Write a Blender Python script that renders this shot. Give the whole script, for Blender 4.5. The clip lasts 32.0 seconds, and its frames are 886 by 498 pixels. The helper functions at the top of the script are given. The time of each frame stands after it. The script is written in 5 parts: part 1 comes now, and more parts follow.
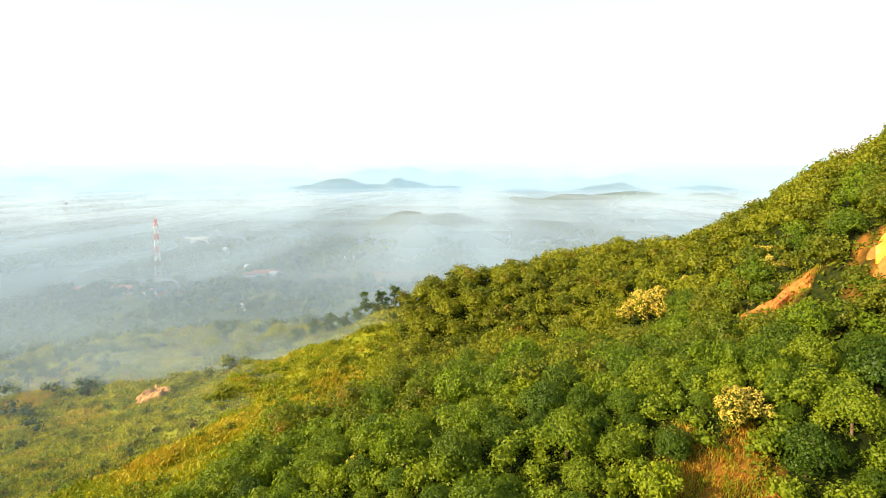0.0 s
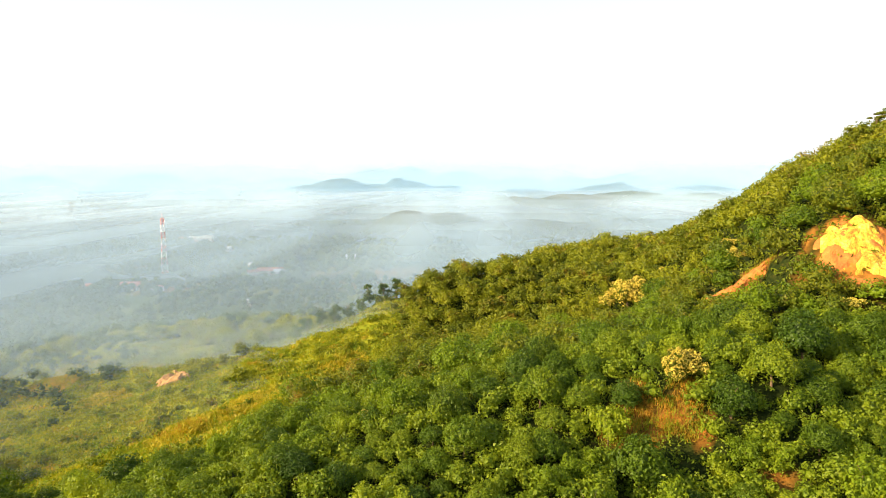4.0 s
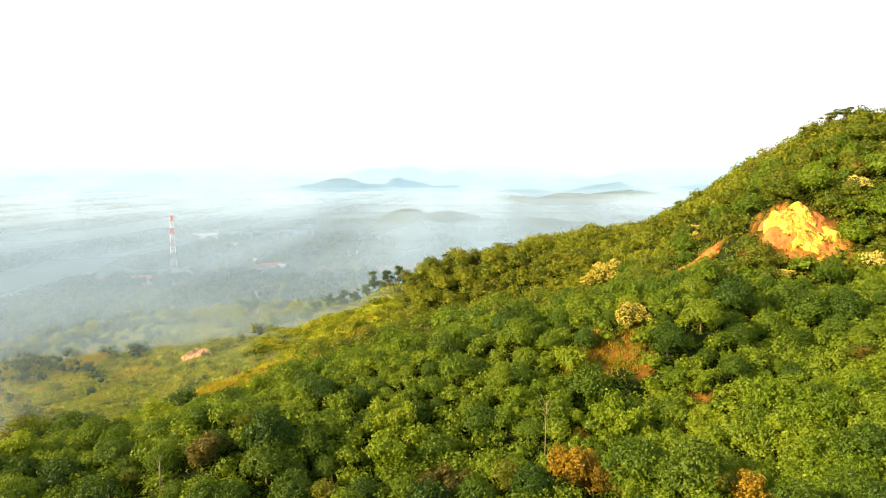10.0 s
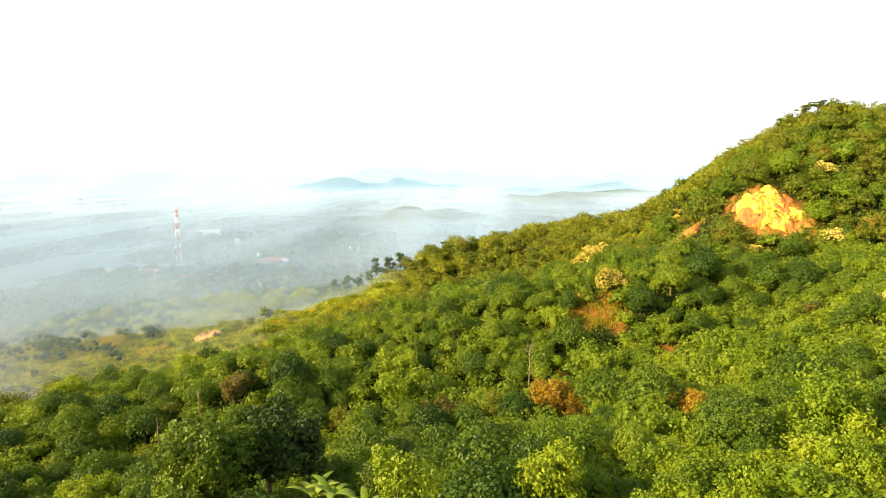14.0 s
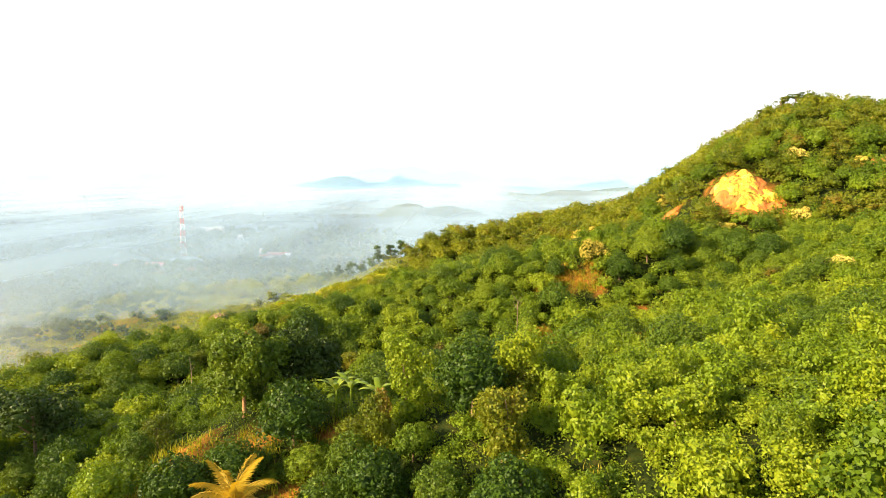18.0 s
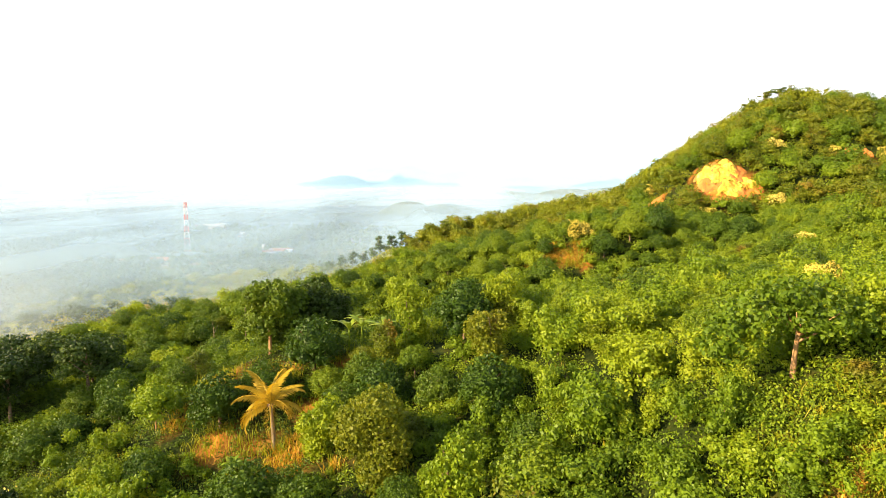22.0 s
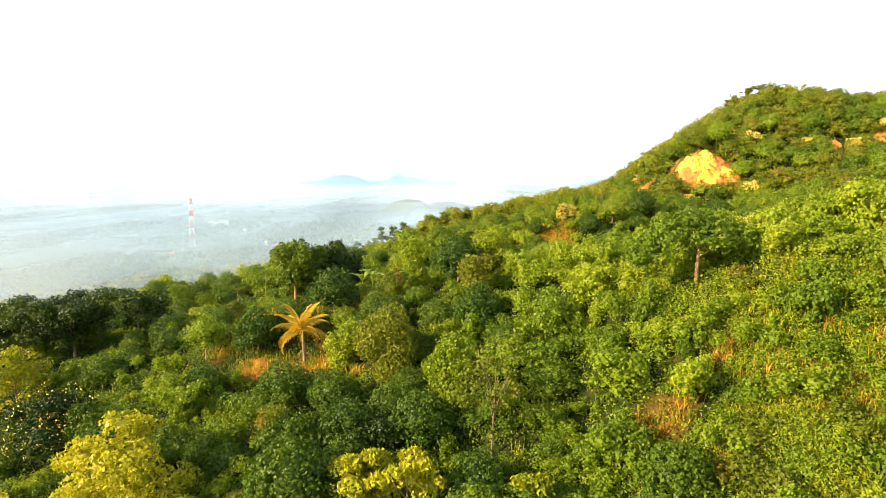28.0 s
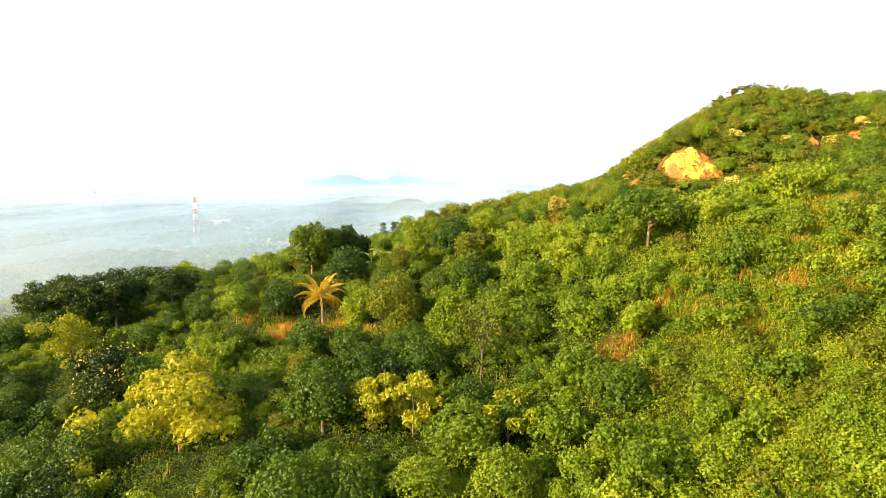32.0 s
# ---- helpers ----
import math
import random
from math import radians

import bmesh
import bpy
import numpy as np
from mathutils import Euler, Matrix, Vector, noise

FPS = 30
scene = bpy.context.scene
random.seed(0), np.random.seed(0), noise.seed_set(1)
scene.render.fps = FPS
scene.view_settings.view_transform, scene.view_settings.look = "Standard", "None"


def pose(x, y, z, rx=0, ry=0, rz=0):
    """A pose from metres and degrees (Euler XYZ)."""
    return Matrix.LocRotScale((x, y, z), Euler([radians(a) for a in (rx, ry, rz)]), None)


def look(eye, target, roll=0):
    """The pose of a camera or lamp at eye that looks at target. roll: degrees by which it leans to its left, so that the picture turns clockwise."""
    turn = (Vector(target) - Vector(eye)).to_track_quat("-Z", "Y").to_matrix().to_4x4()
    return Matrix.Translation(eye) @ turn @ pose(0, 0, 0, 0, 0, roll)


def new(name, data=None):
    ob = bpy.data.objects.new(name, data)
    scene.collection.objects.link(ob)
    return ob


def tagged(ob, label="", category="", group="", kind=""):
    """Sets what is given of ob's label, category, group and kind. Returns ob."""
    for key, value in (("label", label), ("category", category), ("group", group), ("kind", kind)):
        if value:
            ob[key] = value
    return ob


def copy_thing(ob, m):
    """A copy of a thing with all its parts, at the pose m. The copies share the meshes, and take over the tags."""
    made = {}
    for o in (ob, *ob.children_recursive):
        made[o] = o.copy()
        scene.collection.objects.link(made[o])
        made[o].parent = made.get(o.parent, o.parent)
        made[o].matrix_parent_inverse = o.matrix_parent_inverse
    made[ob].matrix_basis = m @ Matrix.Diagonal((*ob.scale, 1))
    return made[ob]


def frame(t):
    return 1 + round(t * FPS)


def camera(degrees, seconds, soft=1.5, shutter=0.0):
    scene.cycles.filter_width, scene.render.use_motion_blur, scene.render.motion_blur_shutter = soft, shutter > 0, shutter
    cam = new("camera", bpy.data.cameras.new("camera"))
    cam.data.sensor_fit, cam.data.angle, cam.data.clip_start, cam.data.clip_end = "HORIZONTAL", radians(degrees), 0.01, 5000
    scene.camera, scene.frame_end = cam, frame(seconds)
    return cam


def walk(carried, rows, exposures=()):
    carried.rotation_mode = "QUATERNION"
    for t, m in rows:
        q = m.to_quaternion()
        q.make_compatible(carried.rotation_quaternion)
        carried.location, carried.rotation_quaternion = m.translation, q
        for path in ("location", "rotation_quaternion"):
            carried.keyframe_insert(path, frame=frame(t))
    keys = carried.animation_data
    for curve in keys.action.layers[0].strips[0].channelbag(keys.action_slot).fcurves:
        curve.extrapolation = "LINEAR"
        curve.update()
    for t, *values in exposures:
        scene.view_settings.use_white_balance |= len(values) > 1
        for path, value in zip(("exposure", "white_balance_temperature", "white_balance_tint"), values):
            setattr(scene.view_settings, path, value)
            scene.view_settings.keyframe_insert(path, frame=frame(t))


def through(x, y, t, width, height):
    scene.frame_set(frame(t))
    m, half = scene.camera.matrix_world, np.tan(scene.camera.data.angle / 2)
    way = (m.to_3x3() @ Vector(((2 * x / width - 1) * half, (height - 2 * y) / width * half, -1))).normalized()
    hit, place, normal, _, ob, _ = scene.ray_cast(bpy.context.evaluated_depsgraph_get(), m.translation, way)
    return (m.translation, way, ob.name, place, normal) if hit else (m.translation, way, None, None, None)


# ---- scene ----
# ---------------------------------------------------------------- camera
cam = camera(73, 32.0, 0.7)
PATH = [
    (0.0, pose(0.04, 0.00, 120.03, 83.23, 0, 0)),
    (2.0, pose(0.50, -8.38, 120.01, 83.23, 0, 0)),
    (4.0, pose(0.71, -16.10, 119.93, 83.23, 0, 0)),
    (6.0, pose(0.86, -23.95, 120.04, 83.23, 0, 0)),
    (8.0, pose(1.13, -31.36, 119.88, 83.23, 0, 0)),
    (10.0, pose(1.32, -38.72, 117.77, 83.23, 0, 0)),
    (12.0, pose(1.49, -45.94, 115.87, 83.23, 0, 0)),
    (14.0, pose(1.66, -52.81, 113.58, 83.23, 0, 0)),
    (16.0, pose(1.84, -59.66, 111.17, 83.23, 0, 0)),
    (18.0, pose(2.06, -66.30, 109.00, 83.23, 0, 0)),
    (20.0, pose(2.27, -72.51, 107.18, 83.23, 0, 0)),
    (22.0, pose(2.46, -77.97, 105.44, 83.23, 0, 0)),
    (24.0, pose(2.57, -83.04, 104.00, 83.23, 0, 0)),
    (26.0, pose(2.67, -88.05, 102.75, 83.23, 0, 0)),
    (28.0, pose(2.71, -92.65, 101.86, 83.23, 0, 0)),
    (30.0, pose(2.80, -98.70, 101.08, 83.23, 0, 0)),
    (32.0, pose(2.84, -104.99, 100.27, 83.23, 0, 0)),
]
walk(cam, PATH, [(0.0, 1.07), (9.0, 1.13), (17.0, 1.38), (32.0, 1.45)])

# ---------------------------------------------------------------- light
SUN_FROM = Vector((-0.86, -0.36, 0.40)).normalized()
world = bpy.data.worlds.new("morning_sky")
scene.world = world
world.use_nodes = True
wn = world.node_tree
for n in list(wn.nodes):
    wn.nodes.remove(n)
sky = wn.nodes.new("ShaderNodeTexSky")
sky.sky_type = "NISHITA"
sky.sun_disc = False
sky.sun_elevation = math.asin(SUN_FROM.z)
sky.sun_rotation = math.atan2(SUN_FROM.x, SUN_FROM.y)
sky.air_density = 1.0
sky.dust_density = 1.5
sky.ozone_density = 1.0
back = wn.nodes.new("ShaderNodeBackground")
back.inputs["Strength"].default_value = 0.15
wout = wn.nodes.new("ShaderNodeOutputWorld")
# thin bright morning haze veils the sky, thickest near the horizon and even all round
wtc = wn.nodes.new("ShaderNodeTexCoord")
wsep = wn.nodes.new("ShaderNodeSeparateXYZ")
wn.links.new(wtc.outputs["Generated"], wsep.inputs[0])
wramp = wn.nodes.new("ShaderNodeValToRGB")
wramp.color_ramp.elements[0].position, wramp.color_ramp.elements[0].color = 0.0, (0.96, 0.96, 0.96, 1)
wramp.color_ramp.elements[1].position, wramp.color_ramp.elements[1].color = 0.75, (0.25, 0.25, 0.25, 1)
wn.links.new(wsep.outputs["Z"], wramp.inputs["Fac"])
wmix = wn.nodes.new("ShaderNodeMix")
wmix.data_type = "RGBA"
wmix.inputs[7].default_value = (3.6, 3.6, 3.6, 1)
wn.links.new(wramp.outputs["Color"], wmix.inputs[0])
wn.links.new(sky.outputs["Color"], wmix.inputs[6])
wn.links.new(wmix.outputs[2], back.inputs["Color"])
wn.links.new(back.outputs["Background"], wout.inputs["Surface"])
sun_data = bpy.data.lights.new("sun", "SUN")
sun_data.energy = 5.0
sun_data.angle = radians(0.6)
sun_data.color = (1.0, 0.78, 0.48)
sun = new("sun", sun_data)
sun.matrix_world = look(SUN_FROM * 400, (0, 0, 0))

# ---------------------------------------------------------------- materials
def tree_of(name):
    m = bpy.data.materials.new(name)
    m.use_nodes = True
    nt = m.node_tree
    for n in list(nt.nodes):
        nt.nodes.remove(n)
    out = nt.nodes.new("ShaderNodeOutputMaterial")
    return m, nt, out


def add(nt, kind, **values):
    n = nt.nodes.new(kind)
    for k, v in values.items():
        if k in n.inputs:
            n.inputs[k].default_value = v
    return n


def noise_of(nt, scale, detail=3.0, rough=0.55, coords="Object", stretch=None):
    tc = nt.nodes.new("ShaderNodeTexCoord")
    src = tc.outputs[coords]
    if coords == "World":
        src = nt.nodes.new("ShaderNodeNewGeometry").outputs["Position"]
    if stretch:
        mp = nt.nodes.new("ShaderNodeMapping")
        mp.inputs["Scale"].default_value = stretch
        nt.links.new(src, mp.inputs["Vector"])
        src = mp.outputs["Vector"]
    t = add(nt, "ShaderNodeTexNoise", Scale=scale, Detail=detail, Roughness=rough)
    nt.links.new(src, t.inputs["Vector"])
    return t.outputs["Fac"]


def position_noise(nt, scale, detail=3.0, rough=0.55):
    geo = nt.nodes.new("ShaderNodeNewGeometry")
    t = add(nt, "ShaderNodeTexNoise", Scale=scale, Detail=detail, Roughness=rough)
    nt.links.new(geo.outputs["Position"], t.inputs["Vector"])
    return t.outputs["Fac"]


def ramp(nt, fac, stops):
    r = nt.nodes.new("ShaderNodeValToRGB")
    els = r.color_ramp.elements
    while len(els) < len(stops):
        els.new(0.5)
    for e, (p, c) in zip(els, stops):
        e.position = p
        e.color = (*c, 1.0) if len(c) == 3 else c
    nt.links.new(fac, r.inputs["Fac"])
    return r.outputs["Color"]


def mix(nt, fac, a, b, blend="MIX"):
    m = nt.nodes.new("ShaderNodeMix")
    m.data_type = "RGBA"
    m.blend_type = blend
    for sock, v in ((m.inputs[0], fac), (m.inputs[6], a), (m.inputs[7], b)):
        if hasattr(v, "is_linked"):
            nt.links.new(v, sock)
        elif isinstance(v, (int, float)):
            sock.default_value = v
        else:
            sock.default_value = (*v, 1.0)
    return m.outputs[2]


def mathn(nt, op, a, b=0.0):
    m = nt.nodes.new("ShaderNodeMath")
    m.operation = op
    for sock, v in ((m.inputs[0], a), (m.inputs[1], b)):
        if hasattr(v, "is_linked"):
            nt.links.new(v, sock)
        else:
            sock.default_value = v
    return m.outputs[0]


def leaf_material(name, dark, mid, light, dry=None, dry_share=0.0, through=0.35, gloss=0.5):
    """Leaves: the tint changes from tree to tree, from leaf to leaf and over the slope."""
    m, nt, out = tree_of(name)
    info = nt.nodes.new("ShaderNodeObjectInfo")
    geo = nt.nodes.new("ShaderNodeNewGeometry")
    slope = position_noise(nt, 0.07, 2.0)
    near = position_noise(nt, 0.24, 2.0)
    a = mathn(nt, "MULTIPLY", info.outputs["Random"], 0.42)
    b = mathn(nt, "ADD", mathn(nt, "MULTIPLY", geo.outputs["Random Per Island"], 0.24), mathn(nt, "MULTIPLY", position_noise(nt, 1.5, 2.0), 0.34))
    c = mathn(nt, "ADD", mathn(nt, "MULTIPLY", slope, 0.46), mathn(nt, "MULTIPLY", near, 0.50))
    fac = mathn(nt, "SUBTRACT", mathn(nt, "ADD", mathn(nt, "ADD", a, b), c), 0.46)
    col = ramp(nt, fac, [(0.12, dark), (0.5, mid), (0.9, light)])
    if dry:
        pick = ramp(nt, position_noise(nt, 0.17, 3.0), [(0.64 - dry_share, (0, 0, 0)), (0.78 - dry_share, (0.8, 0.8, 0.8))])
        col = mix(nt, pick, col, dry)
    p = add(nt, "ShaderNodeBsdfPrincipled", Roughness=gloss)
    p.inputs["Specular IOR Level"].default_value = 0.2
    nt.links.new(col, p.inputs["Base Color"])
    t = add(nt, "ShaderNodeBsdfTranslucent")
    warm = mix(nt, 1.0, col, (1.25, 1.15, 0.55), "MULTIPLY")
    nt.links.new(warm, t.inputs["Color"])
    s = add(nt, "ShaderNodeMixShader", Fac=through)
    nt.links.new(p.outputs[0], s.inputs[1])
    nt.links.new(t.outputs[0], s.inputs[2])
    nt.links.new(s.outputs[0], out.inputs["Surface"])
    return m


def rough_material(name, stops, scale=1.0, fine=9.0, bump=0.3, rough=0.85, metal=0.0):
    m, nt, out = tree_of(name)
    f = mathn(nt, "ADD", mathn(nt, "MULTIPLY", position_noise(nt, scale, 4.0), 0.65),
              mathn(nt, "MULTIPLY", position_noise(nt, fine, 3.0), 0.35))
    col = ramp(nt, f, stops)
    p = add(nt, "ShaderNodeBsdfPrincipled", Roughness=rough, Metallic=metal)
    nt.links.new(col, p.inputs["Base Color"])
    b = add(nt, "ShaderNodeBump", Strength=bump, Distance=0.2)
    nt.links.new(f, b.inputs["Height"])
    nt.links.new(b.outputs[0], p.inputs["Normal"])
    nt.links.new(p.outputs[0], out.inputs["Surface"])
    return m


LEAF_GREEN = leaf_material("leaf_green", (0.040, 0.076, 0.006), (0.104, 0.168, 0.008), (0.24, 0.295, 0.013))
LEAF_LIGHT = leaf_material("leaf_light", (0.066, 0.116, 0.006), (0.165, 0.24, 0.009), (0.31, 0.355, 0.015))
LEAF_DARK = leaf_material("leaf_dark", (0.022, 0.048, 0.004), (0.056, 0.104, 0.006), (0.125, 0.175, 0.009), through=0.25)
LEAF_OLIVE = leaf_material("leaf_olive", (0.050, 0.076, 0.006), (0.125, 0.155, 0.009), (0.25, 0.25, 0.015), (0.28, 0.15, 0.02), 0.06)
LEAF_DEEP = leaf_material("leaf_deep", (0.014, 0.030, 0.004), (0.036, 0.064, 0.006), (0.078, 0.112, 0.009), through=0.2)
LEAF_LIME = leaf_material("leaf_lime", (0.12, 0.16, 0.006), (0.29, 0.31, 0.011), (0.46, 0.42, 0.02))
LEAF_FAR = leaf_material("leaf_far", (0.034, 0.062, 0.005), (0.105, 0.145, 0.008), (0.28, 0.29, 0.013), (0.24, 0.13, 0.02), 0.05)
LEAF_VALLEY = leaf_material("leaf_valley", (0.035, 0.065, 0.014), (0.075, 0.11, 0.02), (0.13, 0.16, 0.025))
GRASS_LEAF = leaf_material("grass_leaf", (0.13, 0.17, 0.008), (0.30, 0.31, 0.012), (0.54, 0.45, 0.024), (0.54, 0.31, 0.03), 0.06)
DRY_LEAF = leaf_material("dry_leaf", (0.28, 0.14, 0.014), (0.50, 0.27, 0.026), (0.66, 0.43, 0.06))
RUST_LEAF = leaf_material("rust_leaf", (0.15, 0.10, 0.008), (0.34, 0.21, 0.014), (0.50, 0.35, 0.03))
STRAW = leaf_material("straw", (0.30, 0.25, 0.014), (0.48, 0.39, 0.024), (0.64, 0.53, 0.05))
BROWN_LEAF = leaf_material("brown_leaf", (0.035, 0.038, 0.008), (0.095, 0.085, 0.014), (0.20, 0.155, 0.03))
BLOSSOM = leaf_material("blossom", (0.48, 0.38, 0.05), (0.70, 0.56, 0.09), (0.84, 0.72, 0.20), through=0.2)
FROND = leaf_material("palm_frond", (0.24, 0.19, 0.012), (0.46, 0.31, 0.025), (0.64, 0.44, 0.05), through=0.3)
BANANA_LEAF = leaf_material("banana_leaf", (0.10, 0.16, 0.01), (0.20, 0.28, 0.02), (0.34, 0.38, 0.04))
BARK = rough_material("bark", [(0.3, (0.09, 0.055, 0.03)), (0.55, (0.19, 0.12, 0.065)), (0.8, (0.30, 0.21, 0.12))], 1.2, 7.0, 0.5)
PALE_BARK = rough_material("pale_bark", [(0.3, (0.16, 0.11, 0.06)), (0.6, (0.28, 0.20, 0.11)), (0.85, (0.40, 0.30, 0.17))], 1.0, 8.0, 0.35)

# pale bark with the low sun's orange painted into its colour
SUN_TINTED_BARK = rough_material("sun_tinted_bark", [(0.3, (0.24, 0.12, 0.05)), (0.6, (0.42, 0.23, 0.09)), (0.85, (0.55, 0.34, 0.15))], 1.0, 8.0, 0.35)

# ---------------------------------------------------------------- ground
FLOOR = 16.0
NEAR_SPUR = [(115, -38, 104), (72, -40, 98.5), (48, -42, 97), (36, -46, 95.8), (30.5, -46.5, 93.5), (25, -41, 93.8), (27, -35, 93), (20, -24, 90.5), (12, -8, 89),
             (2, -10, 87), (-9, -5, 84), (-20, -4, 83), (-34, 4, 77.5), (-45, 14, 74.5), (-67, 24, 72), (-105, 34, 58)]
NEAR_FLANK = [(29, -56, 86.2), (26, -49, 88.6), (18, -55, 80.5), (13, -47, 81), (6, -50, 77.5), (-1, -52, 76.5), (-19, -47, 73.5), (-6, -38, 78.5),
              (7, -33, 84), (-17, -29, 76.7), (-15, -21, 78.6), (-39, -36, 69.5), (-28, -16, 79), (-40, -12, 74.8), (-60, -4, 73),
              (45, -68, 90), (20, -75, 76), (0, -78, 70), (-30, -70, 67), (0, -118, 60), (60, -118, 80), (-70, -60, 56)]
GULLY = [(84, 22, 90), (64, 33, 86.5), (42, 27, 82.5), (51, 36, 83), (83, 48, 92), (16, 38, 78.5), (2, 42, 76), (16, 22, 79),
         (-2, 24, 75.5), (-22, 25, 73), (-44, 30, 69.5)]
FAR_SPUR = [(64, 81, 89.5), (63, 65, 84.5), (47, 68, 91), (35, 67, 88), (27, 66, 85.5), (38, 59, 81.5), (12, 63, 83), (-1, 69, 83.5),
            (-12, 77, 80.5), (-20, 65, 79), (-34, 44, 79), (-56, 53, 72.5), (-67, 43, 73.5), (-95, 42, 63), (-48, 79, 68.5)]
FLANK = [(2, 112, 76), (3, 150, 69), (3, 190, 62.5), (-35, 159, 59), (-50, 150, 58), (-73, 148, 51), (-130, 179, 39), (-101, 198, 45),
         (-78, 201, 51), (-62, 208, 54), (-145, 236, 44), (-100, 110, 50), (39, 172, 74), (55, 158, 79), (45, 120, 84)]
MAIN_HILL = [(73, 119, 96), (63.5, 121, 90), (88.5, 117, 109), (91, 110, 103.5), (97, 103, 98), (114, 106, 106), (130, 108, 111), (130, 166, 133.5), (128, 196, 118.5),
             (117, 217, 105.0), (92, 226, 90.0), (65, 240, 90.0), (35, 232, 84), (4, 230, 77.5), (-28, 226, 65.5), (205, 162, 131),
             (200, 80, 112), (260, 160, 124)]
SURROUND = [(-260, 80, 24), (-320, 260, 25), (-180, 330, 34), (-60, 330, 37), (60, 350, 30), (180, 360, 34), (300, 320, 50),
            (-200, -80, 22), (-120, -170, 24), (120, -190, 70), (300, -60, 104), (-30, 270, 48), (70, 285, 60), (150, 270, 80)]


KNOTS = np.array(NEAR_SPUR + NEAR_FLANK + GULLY + FAR_SPUR + FLANK + MAIN_HILL + SURROUND, float)


def kernel(d):
    return np.sqrt(d * d + 8.0 ** 2)


def _spread(a, b):
    return np.hypot(a[:, None, 0] - b[None, :, 0], a[:, None, 1] - b[None, :, 1])


_K = kernel(_spread(KNOTS, KNOTS))
_n = len(KNOTS)
_S = np.zeros((_n + 1, _n + 1))
_S[:_n, :_n] = _K - 0.5 * np.eye(_n)
_S[:_n, _n] = _S[_n, :_n] = 1.0
WEIGHTS = np.linalg.solve(_S, np.r_[KNOTS[:, 2], 0.0])


def smooth(a, b, x):
    t = np.clip((x - a) / (b - a), 0.0, 1.0)
    return t * t * (3 - 2 * t)


WAVES = {}


def waves(x, y, size, seed):
    """Soft uneven relief of about +-1."""
    if (size, seed) not in WAVES:
        r = np.random.RandomState(seed)
        rows = []
        for k in range(6):
            a = r.uniform(0, 2 * np.pi)
            f = 2 * np.pi / (size * r.uniform(0.6, 1.7))
            rows.append((math.cos(a), math.sin(a), f, r.uniform(0, 6.28)))
        WAVES[(size, seed)] = rows
    v = 0
    for c, q, f, p in WAVES[(size, seed)]:
        v = v + np.sin((x * c + y * q) * f + p + 0.8 * np.sin((x * q - y * c) * f * 0.7))
    return v / 3.0


def ground_z(x, y):
    x = np.atleast_1d(np.asarray(x, float))
    y = np.atleast_1d(np.asarray(y, float))
    z = np.empty(len(x))
    for i in range(0, len(x), 8000):
        p = np.stack([x[i:i + 8000], y[i:i + 8000]], 1)
        z[i:i + 8000] = kernel(_spread(p, KNOTS)) @ WEIGHTS[:_n] + WEIGHTS[_n]
    near = 1 - smooth(0.75, 1.25, np.hypot((x - 30) / 330.0, (y - 90) / 300.0))
    plain = FLOOR + 2.0 * waves(x, y, 260, 5) + smooth(600, 1300, y) * 7 * waves(x, y, 700, 9)
    z = np.maximum(z, plain * 0.6 + 6) * near + plain * (1 - near)
    meadow = 1 - smooth(0.7, 1.2, np.hypot((x + 95) / 110, (y - 175) / 80))
    wooded_hill = smooth(90, 120, y) * smooth(0, 30, x)
    return z + near * (0.45 * waves(x, y, 17, 3) + 0.2 * waves(x, y, 6, 4)) + meadow * 1.3 * waves(x, y, 30, 8) + near * wooded_hill * 1.1 * waves(x, y, 42, 12)


def gz(x, y):
    return float(ground_z(x, y)[0])

# ---------------------------------------------------------------- mesh helpers
def mesh_of(name, verts, faces, material, shade=False):
    """A mesh from arrays: faces is one array of triangles or quads, or a list of such arrays."""
    groups = faces if isinstance(faces, list) else [faces]
    groups = [np.asarray(f, np.int32) for f in groups if len(f)]
    verts = np.asarray(verts, np.float32)
    me = bpy.data.meshes.new(name)
    me.vertices.add(len(verts))
    me.vertices.foreach_set("co", verts.ravel())
    loops = np.concatenate([g.ravel() for g in groups])
    sizes = np.concatenate([np.full(len(g), g.shape[1], np.int32) for g in groups])
    me.loops.add(len(loops))
    me.loops.foreach_set("vertex_index", loops)
    me.polygons.add(len(sizes))
    me.polygons.foreach_set("loop_start", np.r_[0, np.cumsum(sizes)[:-1]].astype(np.int32))
    me.polygons.foreach_set("use_smooth", np.full(len(sizes), shade))
    me.update(calc_edges=True)
    me.materials.append(material)
    return me


def part(name, me, parent, label="", m=None):
    ob = new(name, me)
    ob.parent = parent
    if m is not None:
        ob.matrix_basis = m
    if label:
        tagged(ob, label)
    return ob


def join(pieces):
    """Pieces (verts, faces) into one, faces as list of arrays."""
    vs, fs, n = [], [], 0
    for v, f in pieces:
        for g in (f if isinstance(f, list) else [f]):
            if len(g):
                fs.append(np.asarray(g) + n)
        vs.append(v)
        n += len(v)
    tri = [g for g in fs if g.shape[1] == 3]
    quad = [g for g in fs if g.shape[1] == 4]
    out = []
    if tri:
        out.append(np.concatenate(tri))
    if quad:
        out.append(np.concatenate(quad))
    return np.concatenate(vs), out


